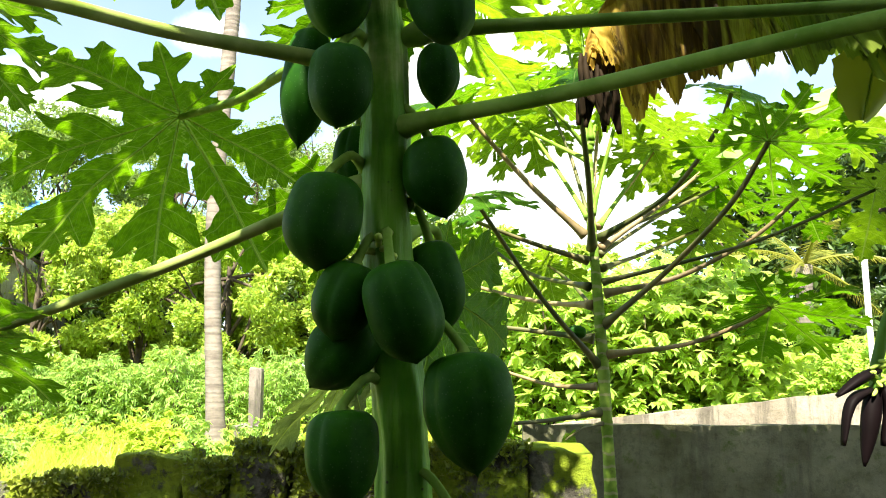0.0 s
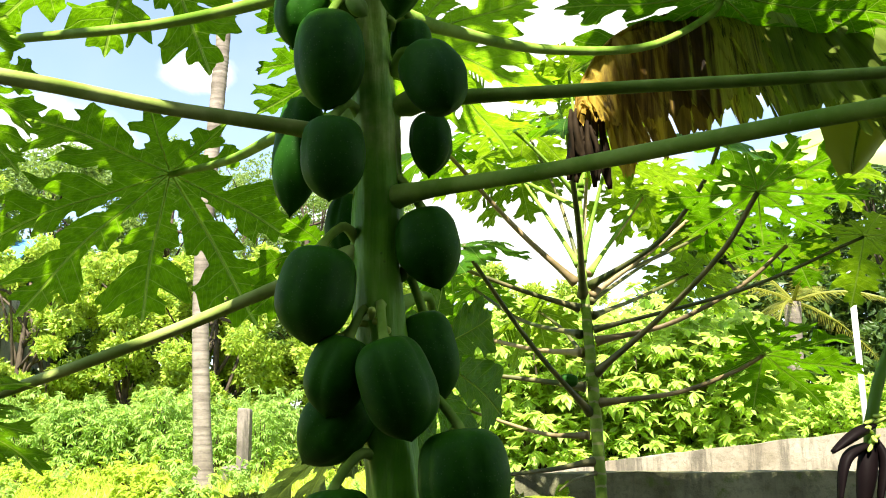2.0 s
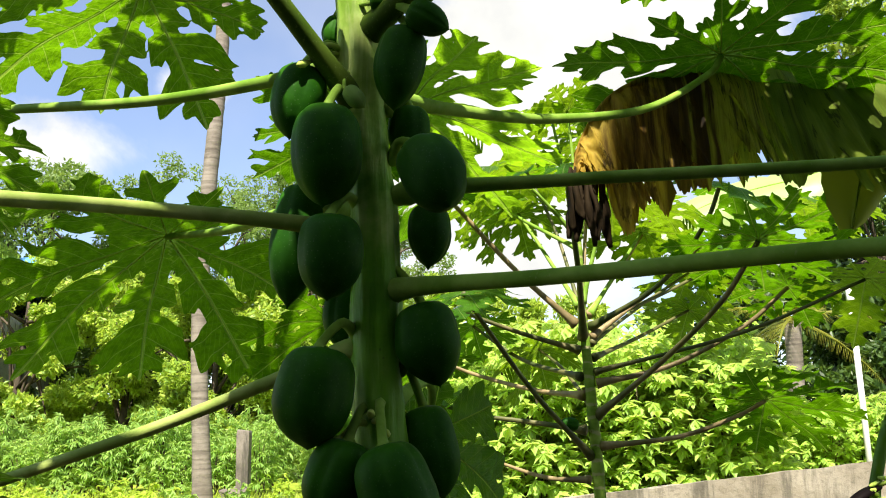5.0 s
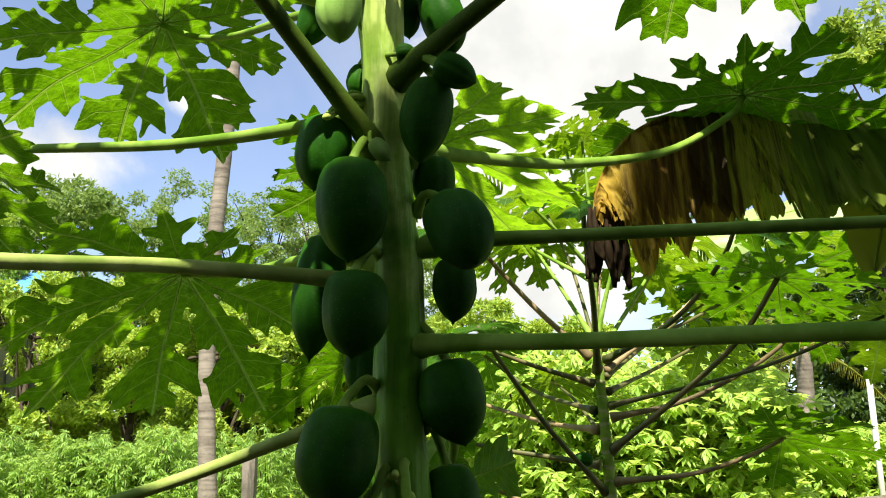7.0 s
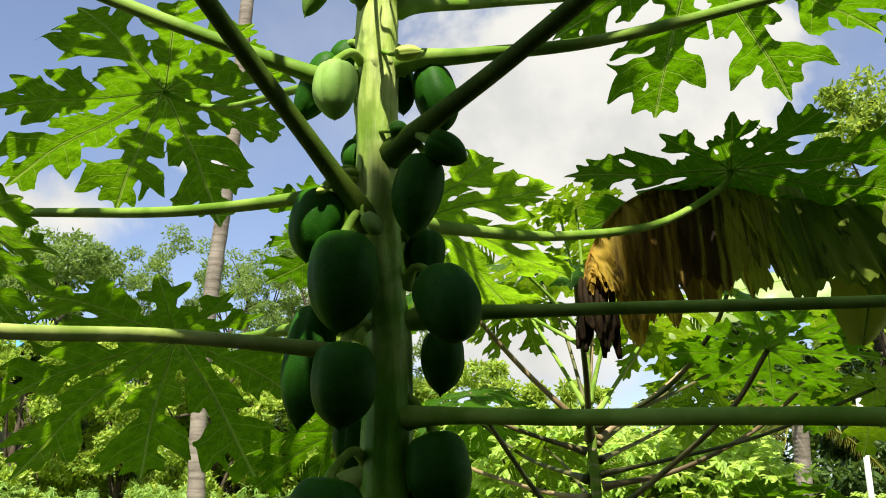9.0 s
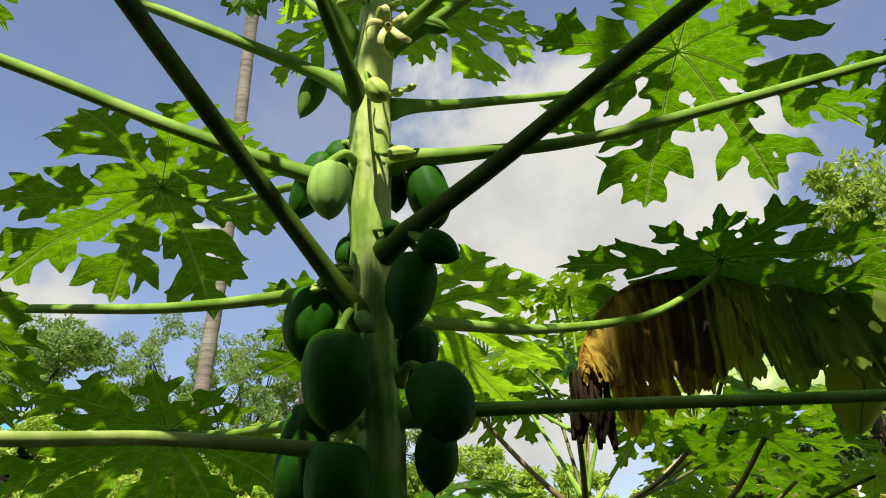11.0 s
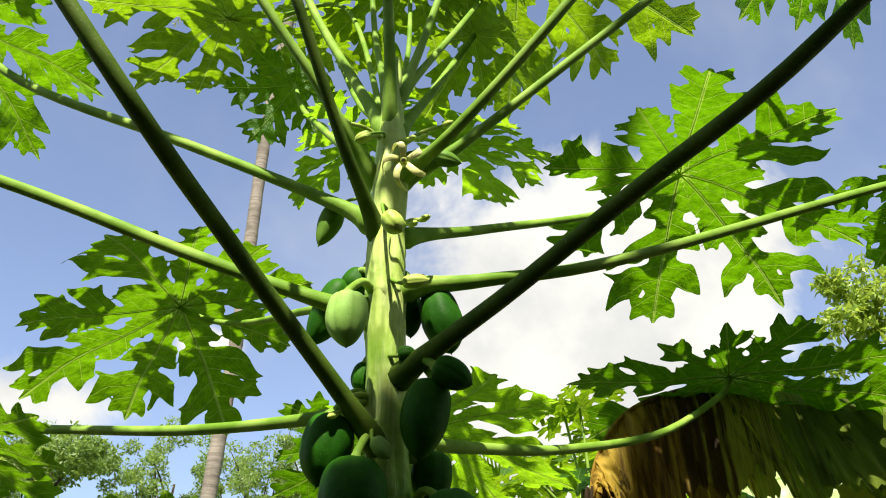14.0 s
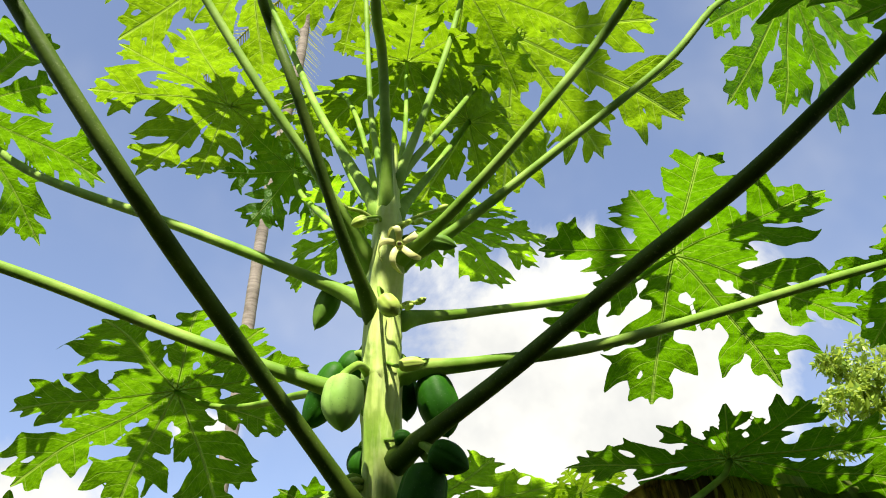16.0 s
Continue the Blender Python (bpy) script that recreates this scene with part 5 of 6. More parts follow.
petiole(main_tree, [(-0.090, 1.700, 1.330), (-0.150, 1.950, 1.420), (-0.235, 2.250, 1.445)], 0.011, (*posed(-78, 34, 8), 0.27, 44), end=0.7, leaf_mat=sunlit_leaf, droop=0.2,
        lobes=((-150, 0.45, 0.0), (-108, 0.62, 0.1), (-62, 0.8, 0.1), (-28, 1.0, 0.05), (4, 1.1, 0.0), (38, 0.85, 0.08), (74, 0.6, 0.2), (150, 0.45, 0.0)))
petiole(main_tree, [(-0.146, 1.640, 3.060), (-0.300, 2.050, 3.480), (-0.507, 2.45, 4.146)], 0.010, (*turned(-110, 14), 0.36, 45), end=0.7, leaf_mat=young_leaf)


def main_trunk():
    path = [(-0.02, 1.72, -0.05), (-0.035, 1.71, 0.6), (-0.052, 1.700, 1.223), (-0.067, 1.700, 1.429), (-0.095, 1.700, 1.751), (-0.098, 1.700, 1.982), (-0.131, 1.685, 2.357), (-0.137, 1.659, 2.593), (-0.138, 1.654, 2.637), (-0.136, 1.640, 2.855), (-0.136, 1.640, 3.019), (-0.138, 1.640, 3.126), (-0.137, 1.640, 3.277)]
    pts = spline([local(main_tree, p) for p in path], 300)
    top = pts[-1].z
    radii = []
    for p in pts:
        s = p.z / top
        r = 0.058 - 0.012 * min(1, s * 1.6) - 0.006 * max(0, (s - 0.5) * 2)
        if s > 0.88:
            r *= 1 - 0.55 * ((s - 0.88) / 0.12)
        radii.append(r * (1 + 0.025 * math.sin(p.z * 38) + 0.02 * math.sin(p.z * 17 + 1)))

    def heading(i, a):
        # the direction on plan of the ring's point at angle a
        d = rings[i][0] * math.cos(a) + rings[i][1] * math.sin(a)
        return math.atan2(d.y, d.x)

    rings, ref = [], None
    for i, p in enumerate(pts):
        d = (pts[min(i + 1, len(pts) - 1)] - pts[max(i - 1, 0)]).normalized()
        ref = d.orthogonal().normalized() if ref is None else ref
        ref = (ref - d * ref.dot(d)).normalized()
        rings.append((ref.copy(), d.cross(ref)))
    rnd = random.Random(31)
    SCARS = [(0.9 + 0.043 * k + rnd.uniform(-0.008, 0.008), k * 2.4 + rnd.uniform(-0.3, 0.3)) for k in range(52)]

    def wob(i, a, p):
        flute = 0.05 * math.sin(5 * a + 4 * math.sin(p.z * 4)) + 0.03 * math.sin(9 * a + p.z * 7)
        scar = 0.0
        swell = 0.0
        for q in BASES:
            dz = q[2] - p.z
            if -0.05 < dz < 0.13:
                turn = (math.atan2(q[1], q[0]) - heading(i, a) + math.pi) % (2 * math.pi) - math.pi
                up = math.exp(-(dz / 0.03) ** 2) if dz < 0 else math.exp(-(dz / 0.055) ** 2)
                swell += 0.10 * up * math.exp(-(turn / 0.48) ** 2)
        for z0, turn0 in SCARS:
            dz = p.z - z0
            if abs(dz) < 0.03:
                turn = (turn0 - heading(i, a) + math.pi) % (2 * math.pi) - math.pi
                rim = math.hypot(dz / 0.017, turn / 0.42)
                scar += 0.03 * math.exp(-((rim - 1) / 0.3) ** 2) - 0.025 * math.exp(-(rim / 0.6) ** 2)
        return 1 + flute + scar + swell + 0.018 * noise.noise(p * 22) + 0.010 * noise.noise(p * 70)
    v, f = tube(pts, radii, 56, True, wob)
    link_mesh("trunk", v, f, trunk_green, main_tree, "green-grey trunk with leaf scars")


main_trunk()


# ---- its fruit ----
def hang(anchor, *shape, **more):
    return fruit(*shape, anchor=anchor, **more)


hang((-0.142, 1.692, 2.285), (-0.172, 1.580, 2.225), (-0.181, 1.580, 2.024), 0.125, seed=1, blunt=3.2, belly=0.5, point=0.08)
hang((-0.126, 1.700, 2.048), (-0.162, 1.570, 2.011), (-0.168, 1.570, 1.850), 0.113, seed=2, blunt=3.2, belly=0.5, point=0.07)
hang((-0.162, 1.700, 2.111), (-0.255, 1.750, 2.126), (-0.279, 1.750, 1.864), 0.102, seed=3, blunt=2.2, belly=0.6, point=0.14)
hang((-0.128, 1.700, 1.802), (-0.181, 1.590, 1.775), (-0.201, 1.590, 1.593), 0.145, seed=4, blunt=3.2, belly=0.55, point=0.05)
hang((-0.129, 1.700, 1.895), (-0.166, 1.820, 1.935), (-0.173, 1.820, 1.781), 0.091, seed=5)
hang((-0.067, 1.699, 2.149), (-0.008, 1.600, 2.144), (0.054, 1.530, 2.008), 0.115, seed=6, blunt=3.2, belly=0.5, point=0.05, label="rounded green papaya fruit with its tip turned outward")
hang((-0.049, 1.700, 2.086), (0.010, 1.700, 2.063), (0.004, 1.700, 1.928), 0.089, seed=7, blunt=2.2, point=0.18)
hang((-0.081, 1.700, 1.918), (-0.009, 1.670, 1.863), (0.028, 1.670, 1.701), 0.117, seed=8, blunt=2.2, point=0.1)
hang((-0.050, 1.700, 1.739), (-0.011, 1.740, 1.676), (0.027, 1.740, 1.495), 0.110, seed=9)
hang((-0.083, 1.700, 1.670), (-0.065, 1.550, 1.605), (-0.016, 1.550, 1.427), 0.131, seed=10, blunt=3.2, belly=0.6, point=0.06, label="large green papaya fruit in front of the trunk")
hang((-0.110, 1.700, 1.654), (-0.130, 1.600, 1.612), (-0.171, 1.600, 1.469), 0.112, seed=11, blunt=3.2, belly=0.55, point=0.05)
hang((-0.101, 1.700, 1.523), (-0.113, 1.660, 1.509), (-0.224, 1.660, 1.388), 0.125, seed=12, blunt=2.2, point=0.12, label="green papaya fruit pointing sideways under the cluster")
hang((-0.033, 1.700, 1.502), (0.060, 1.580, 1.453), (0.086, 1.580, 1.238), 0.155, seed=13, blunt=2.2, belly=0.5, point=0.1, label="biggest green papaya fruit low on the trunk")
hang((-0.080, 1.700, 1.392), (-0.146, 1.570, 1.354), (-0.137, 1.570, 1.182), 0.123, seed=14, blunt=3.2, belly=0.45, point=0.05)
hang((-0.051, 1.700, 1.229), (0.040, 1.620, 1.179), (0.052, 1.620, 1.035), 0.115, seed=15)
hang((-0.070, 1.700, 1.524), (-0.116, 1.780, 1.548), (-0.136, 1.780, 1.420), 0.068, seed=35)
hang((-0.163, 1.683, 2.374), (-0.230, 1.630, 2.328), (-0.257, 1.630, 2.174), 0.106, seed=16, belly=0.5, point=0.1)
hang((-0.091, 1.679, 2.414), (-0.029, 1.610, 2.394), (-0.053, 1.610, 2.221), 0.095, seed=17, belly=0.5, point=0.05)
hang((-0.062, 1.675, 2.448), (-0.022, 1.570, 2.409), (0.056, 1.570, 2.365), 0.063, seed=18, belly=0.5, point=0.04, label="small oblong green papaya fruit")
hang((-0.077, 1.694, 2.251), (-0.036, 1.740, 2.281), (-0.034, 1.740, 2.154), 0.084, seed=19, belly=0.5)
hang((-0.155, 1.658, 2.602), (-0.200, 1.530, 2.557), (-0.197, 1.530, 2.431), 0.085, seed=20, mat=fruit_pale, belly=0.5, point=0.06, label="young pale green papaya fruit catching the sun")
hang((-0.161, 1.654, 2.639), (-0.238, 1.720, 2.682), (-0.316, 1.720, 2.514), 0.081, seed=21, belly=0.5)
hang((-0.081, 1.656, 2.624), (-0.032, 1.700, 2.641), (0.009, 1.700, 2.483), 0.097, seed=22, point=0.1)
hang((-0.140, 1.675, 2.454), (-0.181, 1.720, 2.477), (-0.193, 1.720, 2.402), 0.051, seed=23)
hang((-0.165, 1.649, 2.692), (-0.198, 1.720, 2.708), (-0.234, 1.720, 2.637), 0.066, seed=24, label="small dark green young papaya fruit")
hang((-0.099, 1.654, 2.638), (-0.092, 1.730, 2.656), (-0.085, 1.730, 2.536), 0.052, seed=25)
hang((-0.129, 1.642, 2.809), (-0.126, 1.500, 2.728), (-0.087, 1.500, 2.682), 0.048, seed=26, mat=bud_skin, stalk=0.006, label="tiny pale green papaya fruitlet")
hang((-0.168, 1.641, 2.813), (-0.270, 1.700, 2.875), (-0.309, 1.700, 2.762), 0.057, seed=27, mat=fruit_young, blunt=2.0, belly=0.45, stalk=0.006, label="small teardrop papaya fruitlet")
hang((-0.162, 1.640, 2.998), (-0.173, 1.540, 2.971), (-0.211, 1.540, 2.951), 0.028, seed=28, mat=bud_skin, stalk=0.005, label="closed pale yellow-green papaya flower bud", name="flower_bud")
hang((-0.101, 1.640, 2.956), (-0.037, 1.600, 2.949), (0.037, 1.600, 2.923), 0.039, seed=29, mat=fruit_young, blunt=2.0, stalk=0.006, label="oblong green papaya fruitlet")
hang((-0.112, 1.654, 2.638), (-0.096, 1.600, 2.613), (-0.035, 1.600, 2.619), 0.032, seed=30, mat=bud_skin, stalk=0.006, label="pale closed papaya bud beside a petiole", name="flower_bud")
hang((-0.108, 1.675, 2.450), (-0.102, 1.620, 2.451), (-0.060, 1.620, 2.456), 0.038, seed=31, stalk=0.006, label="small green papaya fruitlet on the trunk")
hang((-0.122, 1.689, 2.310), (-0.144, 1.600, 2.266), (-0.106, 1.600, 2.225), 0.037, seed=32, mat=fruit_pale, stalk=0.006, label="pale young papaya fruitlet at a petiole base")


def flower():
    c = Vector((-0.090, 1.500, 2.864))
    e = thing("papaya_flower", c, "open pale yellow papaya flower with five curled petals", "flower")
    look_dir = Vector((0.05, -0.95, -0.3)).normalized()
    m = look_dir.to_track_quat("Z", "Y").to_matrix()
    for i in range(5):
        a0 = i * 2 * math.pi / 5 + 0.4
        verts, faces = [], []
        for q in range(9):
            s = q / 8
            r = 0.006 + 0.044 * math.sin(1.9 * s) / 0.98
            z = 0.030 * s ** 0.6 - 0.060 * s ** 3
            w = 0.0068 * math.sin(math.pi * (0.2 + 0.77 * s)) ** 0.7 + 0.0006
            for c_ in (-1, 0, 1):
                a = a0 + 0.6 * s * s
                p = Vector((math.cos(a) * r - math.sin(a) * w * c_, math.sin(a) * r + math.cos(a) * w * c_, z + 0.003 * abs(c_)))
                verts.append(m @ p + Vector((0.004 * math.sin(7 * i) * s, 0, -0.014 * s * s)))
        for q in range(8):
            for k in range(2):
                j = q * 3 + k
                faces.append((j, j + 3, j + 4, j + 1))
        ob = link_mesh("petal", verts, faces, petal_skin, e)
        md = ob.modifiers.new("thickness", "SOLIDIFY")
        md.thickness = 0.0015
    v, f = tube([m @ Vector((0, 0, z)) for z in (-0.03, -0.015, 0.0, 0.008, 0.012)], [0.006, 0.012, 0.011, 0.007, 0.002], 10)
    link_mesh("flower_base", v, f, bud_skin, e)
    v, f = tube([m @ Vector((0, 0, z)) for z in (0.008, 0.013, 0.017)], [0.006, 0.005, 0.002], 8)
    link_mesh("flower_heart", v, f, dark_seed, e, "dark heart")
    v, f = tube(spline([m @ Vector((0, 0, -0.028)), local(e, (-0.129, 1.640, 2.980))], 6), [0.006] * 6, 8)
    link_mesh("flower_stalk", v, f, petiole_green, e)


flower()


def spray(anchor, tips, label):
    """A forked spray of thin pale flower stalks."""
    e = thing("flower_spray", anchor, label, "flower stalk")
    for i, t in enumerate(tips):
        a = local(e, t)
        v, f = tube(spline([Vector((0, 0, 0)), a * 0.5 + Vector((0, 0, 0.012)), a], 8), [0.0075 - 0.0004 * k for k in range(8)], 8)
        s = link_mesh("flower_stalk", v, f, bud_skin, e)
        d = a.normalized()
        v, f = tube([a - d * 0.004, a + d * 0.006, a + d * 0.018, a + d * 0.026], [0.005, 0.008, 0.007, 0.002], 8)
        link_mesh("bud", v, f, bud_skin, s)


spray((-0.157, 1.684, 2.369), [(-0.193, 1.600, 2.355), (-0.218, 1.580, 2.310), (-0.252, 1.620, 2.318)], "spray of pale yellow flower stalks beside the trunk")
spray((-0.100, 1.670, 1.640), [(-0.148, 1.610, 1.612), (-0.068, 1.595, 1.622), (-0.092, 1.600, 1.652)], "forked pale stalks of dropped fruit on the trunk")
spray((-0.123, 1.640, 2.997), [(-0.057, 1.560, 2.970), (-0.008, 1.600, 3.034), (-0.079, 1.540, 2.953)], "spray of pale flower stalks under the crown")
spray((-0.116, 1.644, 2.768), [(-0.080, 1.600, 2.759), (-0.056, 1.600, 2.772)], "short green fruit stub on the trunk")
spray((-0.156, 1.640, 3.020), [(-0.177, 1.550, 2.969), (-0.233, 1.580, 3.034)], "pale flower stalks at the crown's foot")


# ---- the second papaya tree ----
second_tree = thing("papaya_tree", (0.693, 4.5, 0), "slender papaya tree with one small fruit beside the wall", "tree")


def second_trunk():
    path = [Vector((0, 0, -0.05)), *[local(second_tree, p) for p in ((0.663, 4.500, 0.975), (0.643, 4.500, 1.554), (0.617, 4.500, 2.044), (0.603, 4.500, 2.272), (0.605, 4.500, 2.524), (0.603, 4.500, 2.753))]]
    pts = spline(path, 90)
    v, f = tube(pts, [0.032 - 0.008 * min(1, i / 50) - 0.016 * max(0, (i - 55) / 34) + (0.003 if i % 7 == 0 else 0) for i in range(90)], 16, True, lambda i, a, p: 1 + 0.05 * math.sin(4 * a + p.z * 7) + 0.05 * noise.noise(p * 20))
    link_mesh("trunk", v, f, trunk_slender, second_tree, "slim olive trunk ringed with leaf scars")


second_trunk()


def t2(path, radius, leaf=None, brown=False, fine=False, **k):
    if leaf and leaf[3] > 63:
        k["leaf_mat"] = young_leaf
    petiole(second_tree, path, radius, leaf, mat=petiole_brown if brown else petiole_green, fine=fine, **k) if leaf else petiole(second_tree, path, radius, None, mat=petiole_brown if brown else petiole_green)


t2([(0.618, 4.500, 1.554), (0.337, 4.200, 1.841), (0.086, 3.900, 2.161), (0.025, 3.800, 2.248)], 0.0135, (*turned(-150, 20), 0.34, 51), True)
t2([(0.599, 4.500, 1.678), (0.355, 4.600, 1.720), (0.068, 4.700, 1.766), (-0.113, 4.800, 1.820)], 0.0135, (*turned(-80, 40), 0.36, 52), True)
t2([(0.592, 4.500, 1.846), (0.368, 4.800, 1.894), (0.065, 5.100, 2.002), (-0.133, 5.200, 2.089)], 0.0135, (*turned(-60, 30), 0.36, 53), True)
t2([(0.583, 4.500, 1.937), (0.318, 5.000, 2.074), (0.047, 5.300, 2.306)], 0.0125, (*turned(-40, 30), 0.36, 54), True)
t2([(0.581, 4.500, 2.068), (0.296, 4.400, 2.144), (-0.027, 4.300, 2.253)], 0.0125, (*turned(-95, 25), 0.36, 55), True)
t2([(0.570, 4.500, 2.197), (0.278, 4.400, 2.455), (-0.082, 4.200, 2.819)], 0.0145, (*turned(-100, 20), 0.40, 56), True)
t2([(0.607, 4.500, 1.444), (0.407, 4.600, 1.453), (0.185, 4.800, 1.522), (0.005, 4.900, 1.585)], 0.011, (*turned(-80, 40), 0.30, 57), True)
t2([(0.623, 4.500, 1.322), (0.419, 4.400, 1.290), (0.205, 4.200, 1.273)], 0.0125, None, True)
t2([(0.604, 4.500, 2.130), (0.563, 4.200, 2.397), (0.510, 3.950, 2.658), (0.492, 3.850, 2.825)], 0.0155, (*turned(-170, 15), 0.36, 58), True)
t2([(0.646, 4.500, 2.182), (0.936, 4.200, 2.337), (1.100, 3.950, 2.553), (1.158, 3.850, 2.709)], 0.0135, (*turned(120, 20), 0.36, 59), True)
t2([(0.644, 4.500, 2.130), (1.029, 4.700, 2.424), (1.306, 4.900, 2.666)], 0.0125, (*turned(70, 25), 0.38, 60), True)
t2([(0.656, 4.500, 1.748), (0.903, 4.150, 1.963), (1.085, 3.700, 2.172), (1.194, 3.500, 2.378)], 0.0145, (*posed(56, 20, -12), 0.487, 61), True, True, droop=0.15, full=0.74,
        lobes=((-150, 0.56, -0.09), (-119, 0.81, -0.04), (-93, 0.94, -0.04), (-52, 0.9, -0.04), (-7, 0.81, -0.09), (35, 0.76, -0.12), (85, 0.77, -0.05), (131, 0.77, -0.01), (170, 0.61, -0.1)))
t2([(0.660, 4.500, 1.902), (1.024, 4.500, 1.985), (1.365, 4.400, 2.158), (1.563, 4.300, 2.331)], 0.0135, (*posed(81, 12, -15), 0.348, 62), True, True, droop=0.15, full=0.86,
        lobes=((-162, 0.45, 0.0), (-128, 0.72, 0.0), (-86, 0.9, 0.0), (-64, 0.75, 0.01), (3, 0.83, -0.05), (44, 1.03, 0.02), (94, 0.96, 0.01), (137, 0.86, -0.0), (162, 0.45, 0.0)))
t2([(0.668, 4.500, 1.601), (1.007, 4.350, 1.640), (1.234, 4.200, 1.721), (1.348, 4.100, 1.788)], 0.0125, (*posed(95, 8, -22), 0.468, 63), True, True, droop=0.15, full=0.86,
        lobes=((-169, 0.56, -0.01), (-116, 0.74, -0.05), (-81, 0.91, 0.0), (-50, 0.96, -0.03), (-3, 0.92, -0.03), (42, 1.0, 0.0), (84, 0.94, 0.02), (131, 0.71, -0.01), (162, 0.45, 0.0)))
t2([(0.652, 4.500, 2.030), (0.958, 4.900, 2.182), (1.312, 5.300, 2.375)], 0.0115, (*turned(50, 28), 0.40, 64), True)
t2([(0.639, 4.500, 2.242), (0.846, 4.800, 2.539), (1.012, 5.000, 2.780)], 0.0115, (*turned(30, 20), 0.40, 65))
t2([(0.590, 4.500, 2.287), (0.455, 4.700, 2.586), (0.318, 4.900, 2.881)], 0.0115, (*turned(-40, 22), 0.40, 66))
t2([(0.607, 4.500, 2.303), (0.684, 4.500, 2.588), (0.758, 4.450, 2.860)], 0.0115, (*turned(60, 15), 0.38, 67))
t2([(0.610, 4.500, 2.636), (0.561, 4.550, 2.942), (0.519, 4.600, 3.209), (0.493, 4.600, 3.369)], 0.0095, (*turned(-60, 5), 0.30, 69))
t2([(0.612, 4.500, 2.695), (0.591, 4.500, 3.079), (0.573, 4.500, 3.330)], 0.0095, (*turned(160, -35), 0.28, 70))
t2([(0.611, 4.500, 2.666), (0.684, 4.600, 2.955), (0.751, 4.700, 3.139)], 0.0095, (*turned(60, 10), 0.34, 71))
t2([(0.604, 4.500, 2.636), (0.397, 4.400, 2.846), (0.233, 4.300, 2.970)], 0.0105, (*turned(-120, 15), 0.40, 72))
t2([(0.602, 4.500, 2.582), (0.362, 4.700, 2.774), (0.117, 4.900, 2.986)], 0.0105, (*turned(-70, 20), 0.42, 73))


for path, az, tilt, rad, seed_ in (
        ([(0.631, 4.500, 2.242), (0.919, 4.900, 2.628), (1.152, 5.200, 2.969)], 40, 12, 0.42, 74),
        ([(0.640, 4.500, 2.182), (1.313, 4.900, 2.523), (1.951, 5.100, 2.950)], 70, 10, 0.45, 75),
        ([(0.643, 4.500, 2.102), (0.969, 4.900, 2.349), (1.306, 5.200, 2.580)], 50, 25, 0.42, 76),
        ([(0.602, 4.500, 2.243), (0.518, 4.800, 2.735), (0.374, 5.000, 3.167)], -50, 12, 0.42, 78),
        ([(0.603, 4.500, 2.257), (0.681, 4.700, 2.886), (0.761, 4.800, 3.276)], 20, 8, 0.40, 79),
        ([(0.651, 4.500, 1.959), (1.334, 4.300, 2.119), (1.842, 4.100, 2.324)], 62, 26, 0.48, 82),
        ([(0.629, 4.500, 1.790), (0.528, 4.900, 2.013), (0.424, 5.200, 2.152)], -40, 30, 0.36, 80)):
    t2(path, 0.0105, (*turned(az, tilt), rad, seed_), True)


t2([(0.640, 4.500, 1.27), (0.52, 4.30, 1.25), (0.43, 4.22, 1.20)], 0.007, (*posed(-60, 70, 0), 0.10, 83), True, leaf_mat=yellow_leaf, full=1.5)


hang((0.606, 4.460, 1.713), (0.555, 4.420, 1.701), (0.457, 4.400, 1.711), 0.062, seed=61, belly=0.5, point=0.05, stalk=0.007, label="small dark green papaya fruit on the slender tree")


# ---- the banana plant ----
banana = thing("banana_plant", (1.935, 3.1, 0), "banana plant with a dry hanging leaf and a purple flower bud", "banana plant")


def banana_stem():
    v, f = tube(spline([Vector((0, 0, -0.05)), Vector((0.05, 0, 1.2)), Vector((0, -0.05, 2.75))], 24), [0.13 - 0.0025 * i for i in range(24)], 20, True, lambda i, a, p: 1 + 0.06 * math.sin(4 * a + p.z * 2))
    link_mesh("pseudostem", v, f, banana_leaf_green, banana, "thick green leaf-sheath stem")


banana_stem()


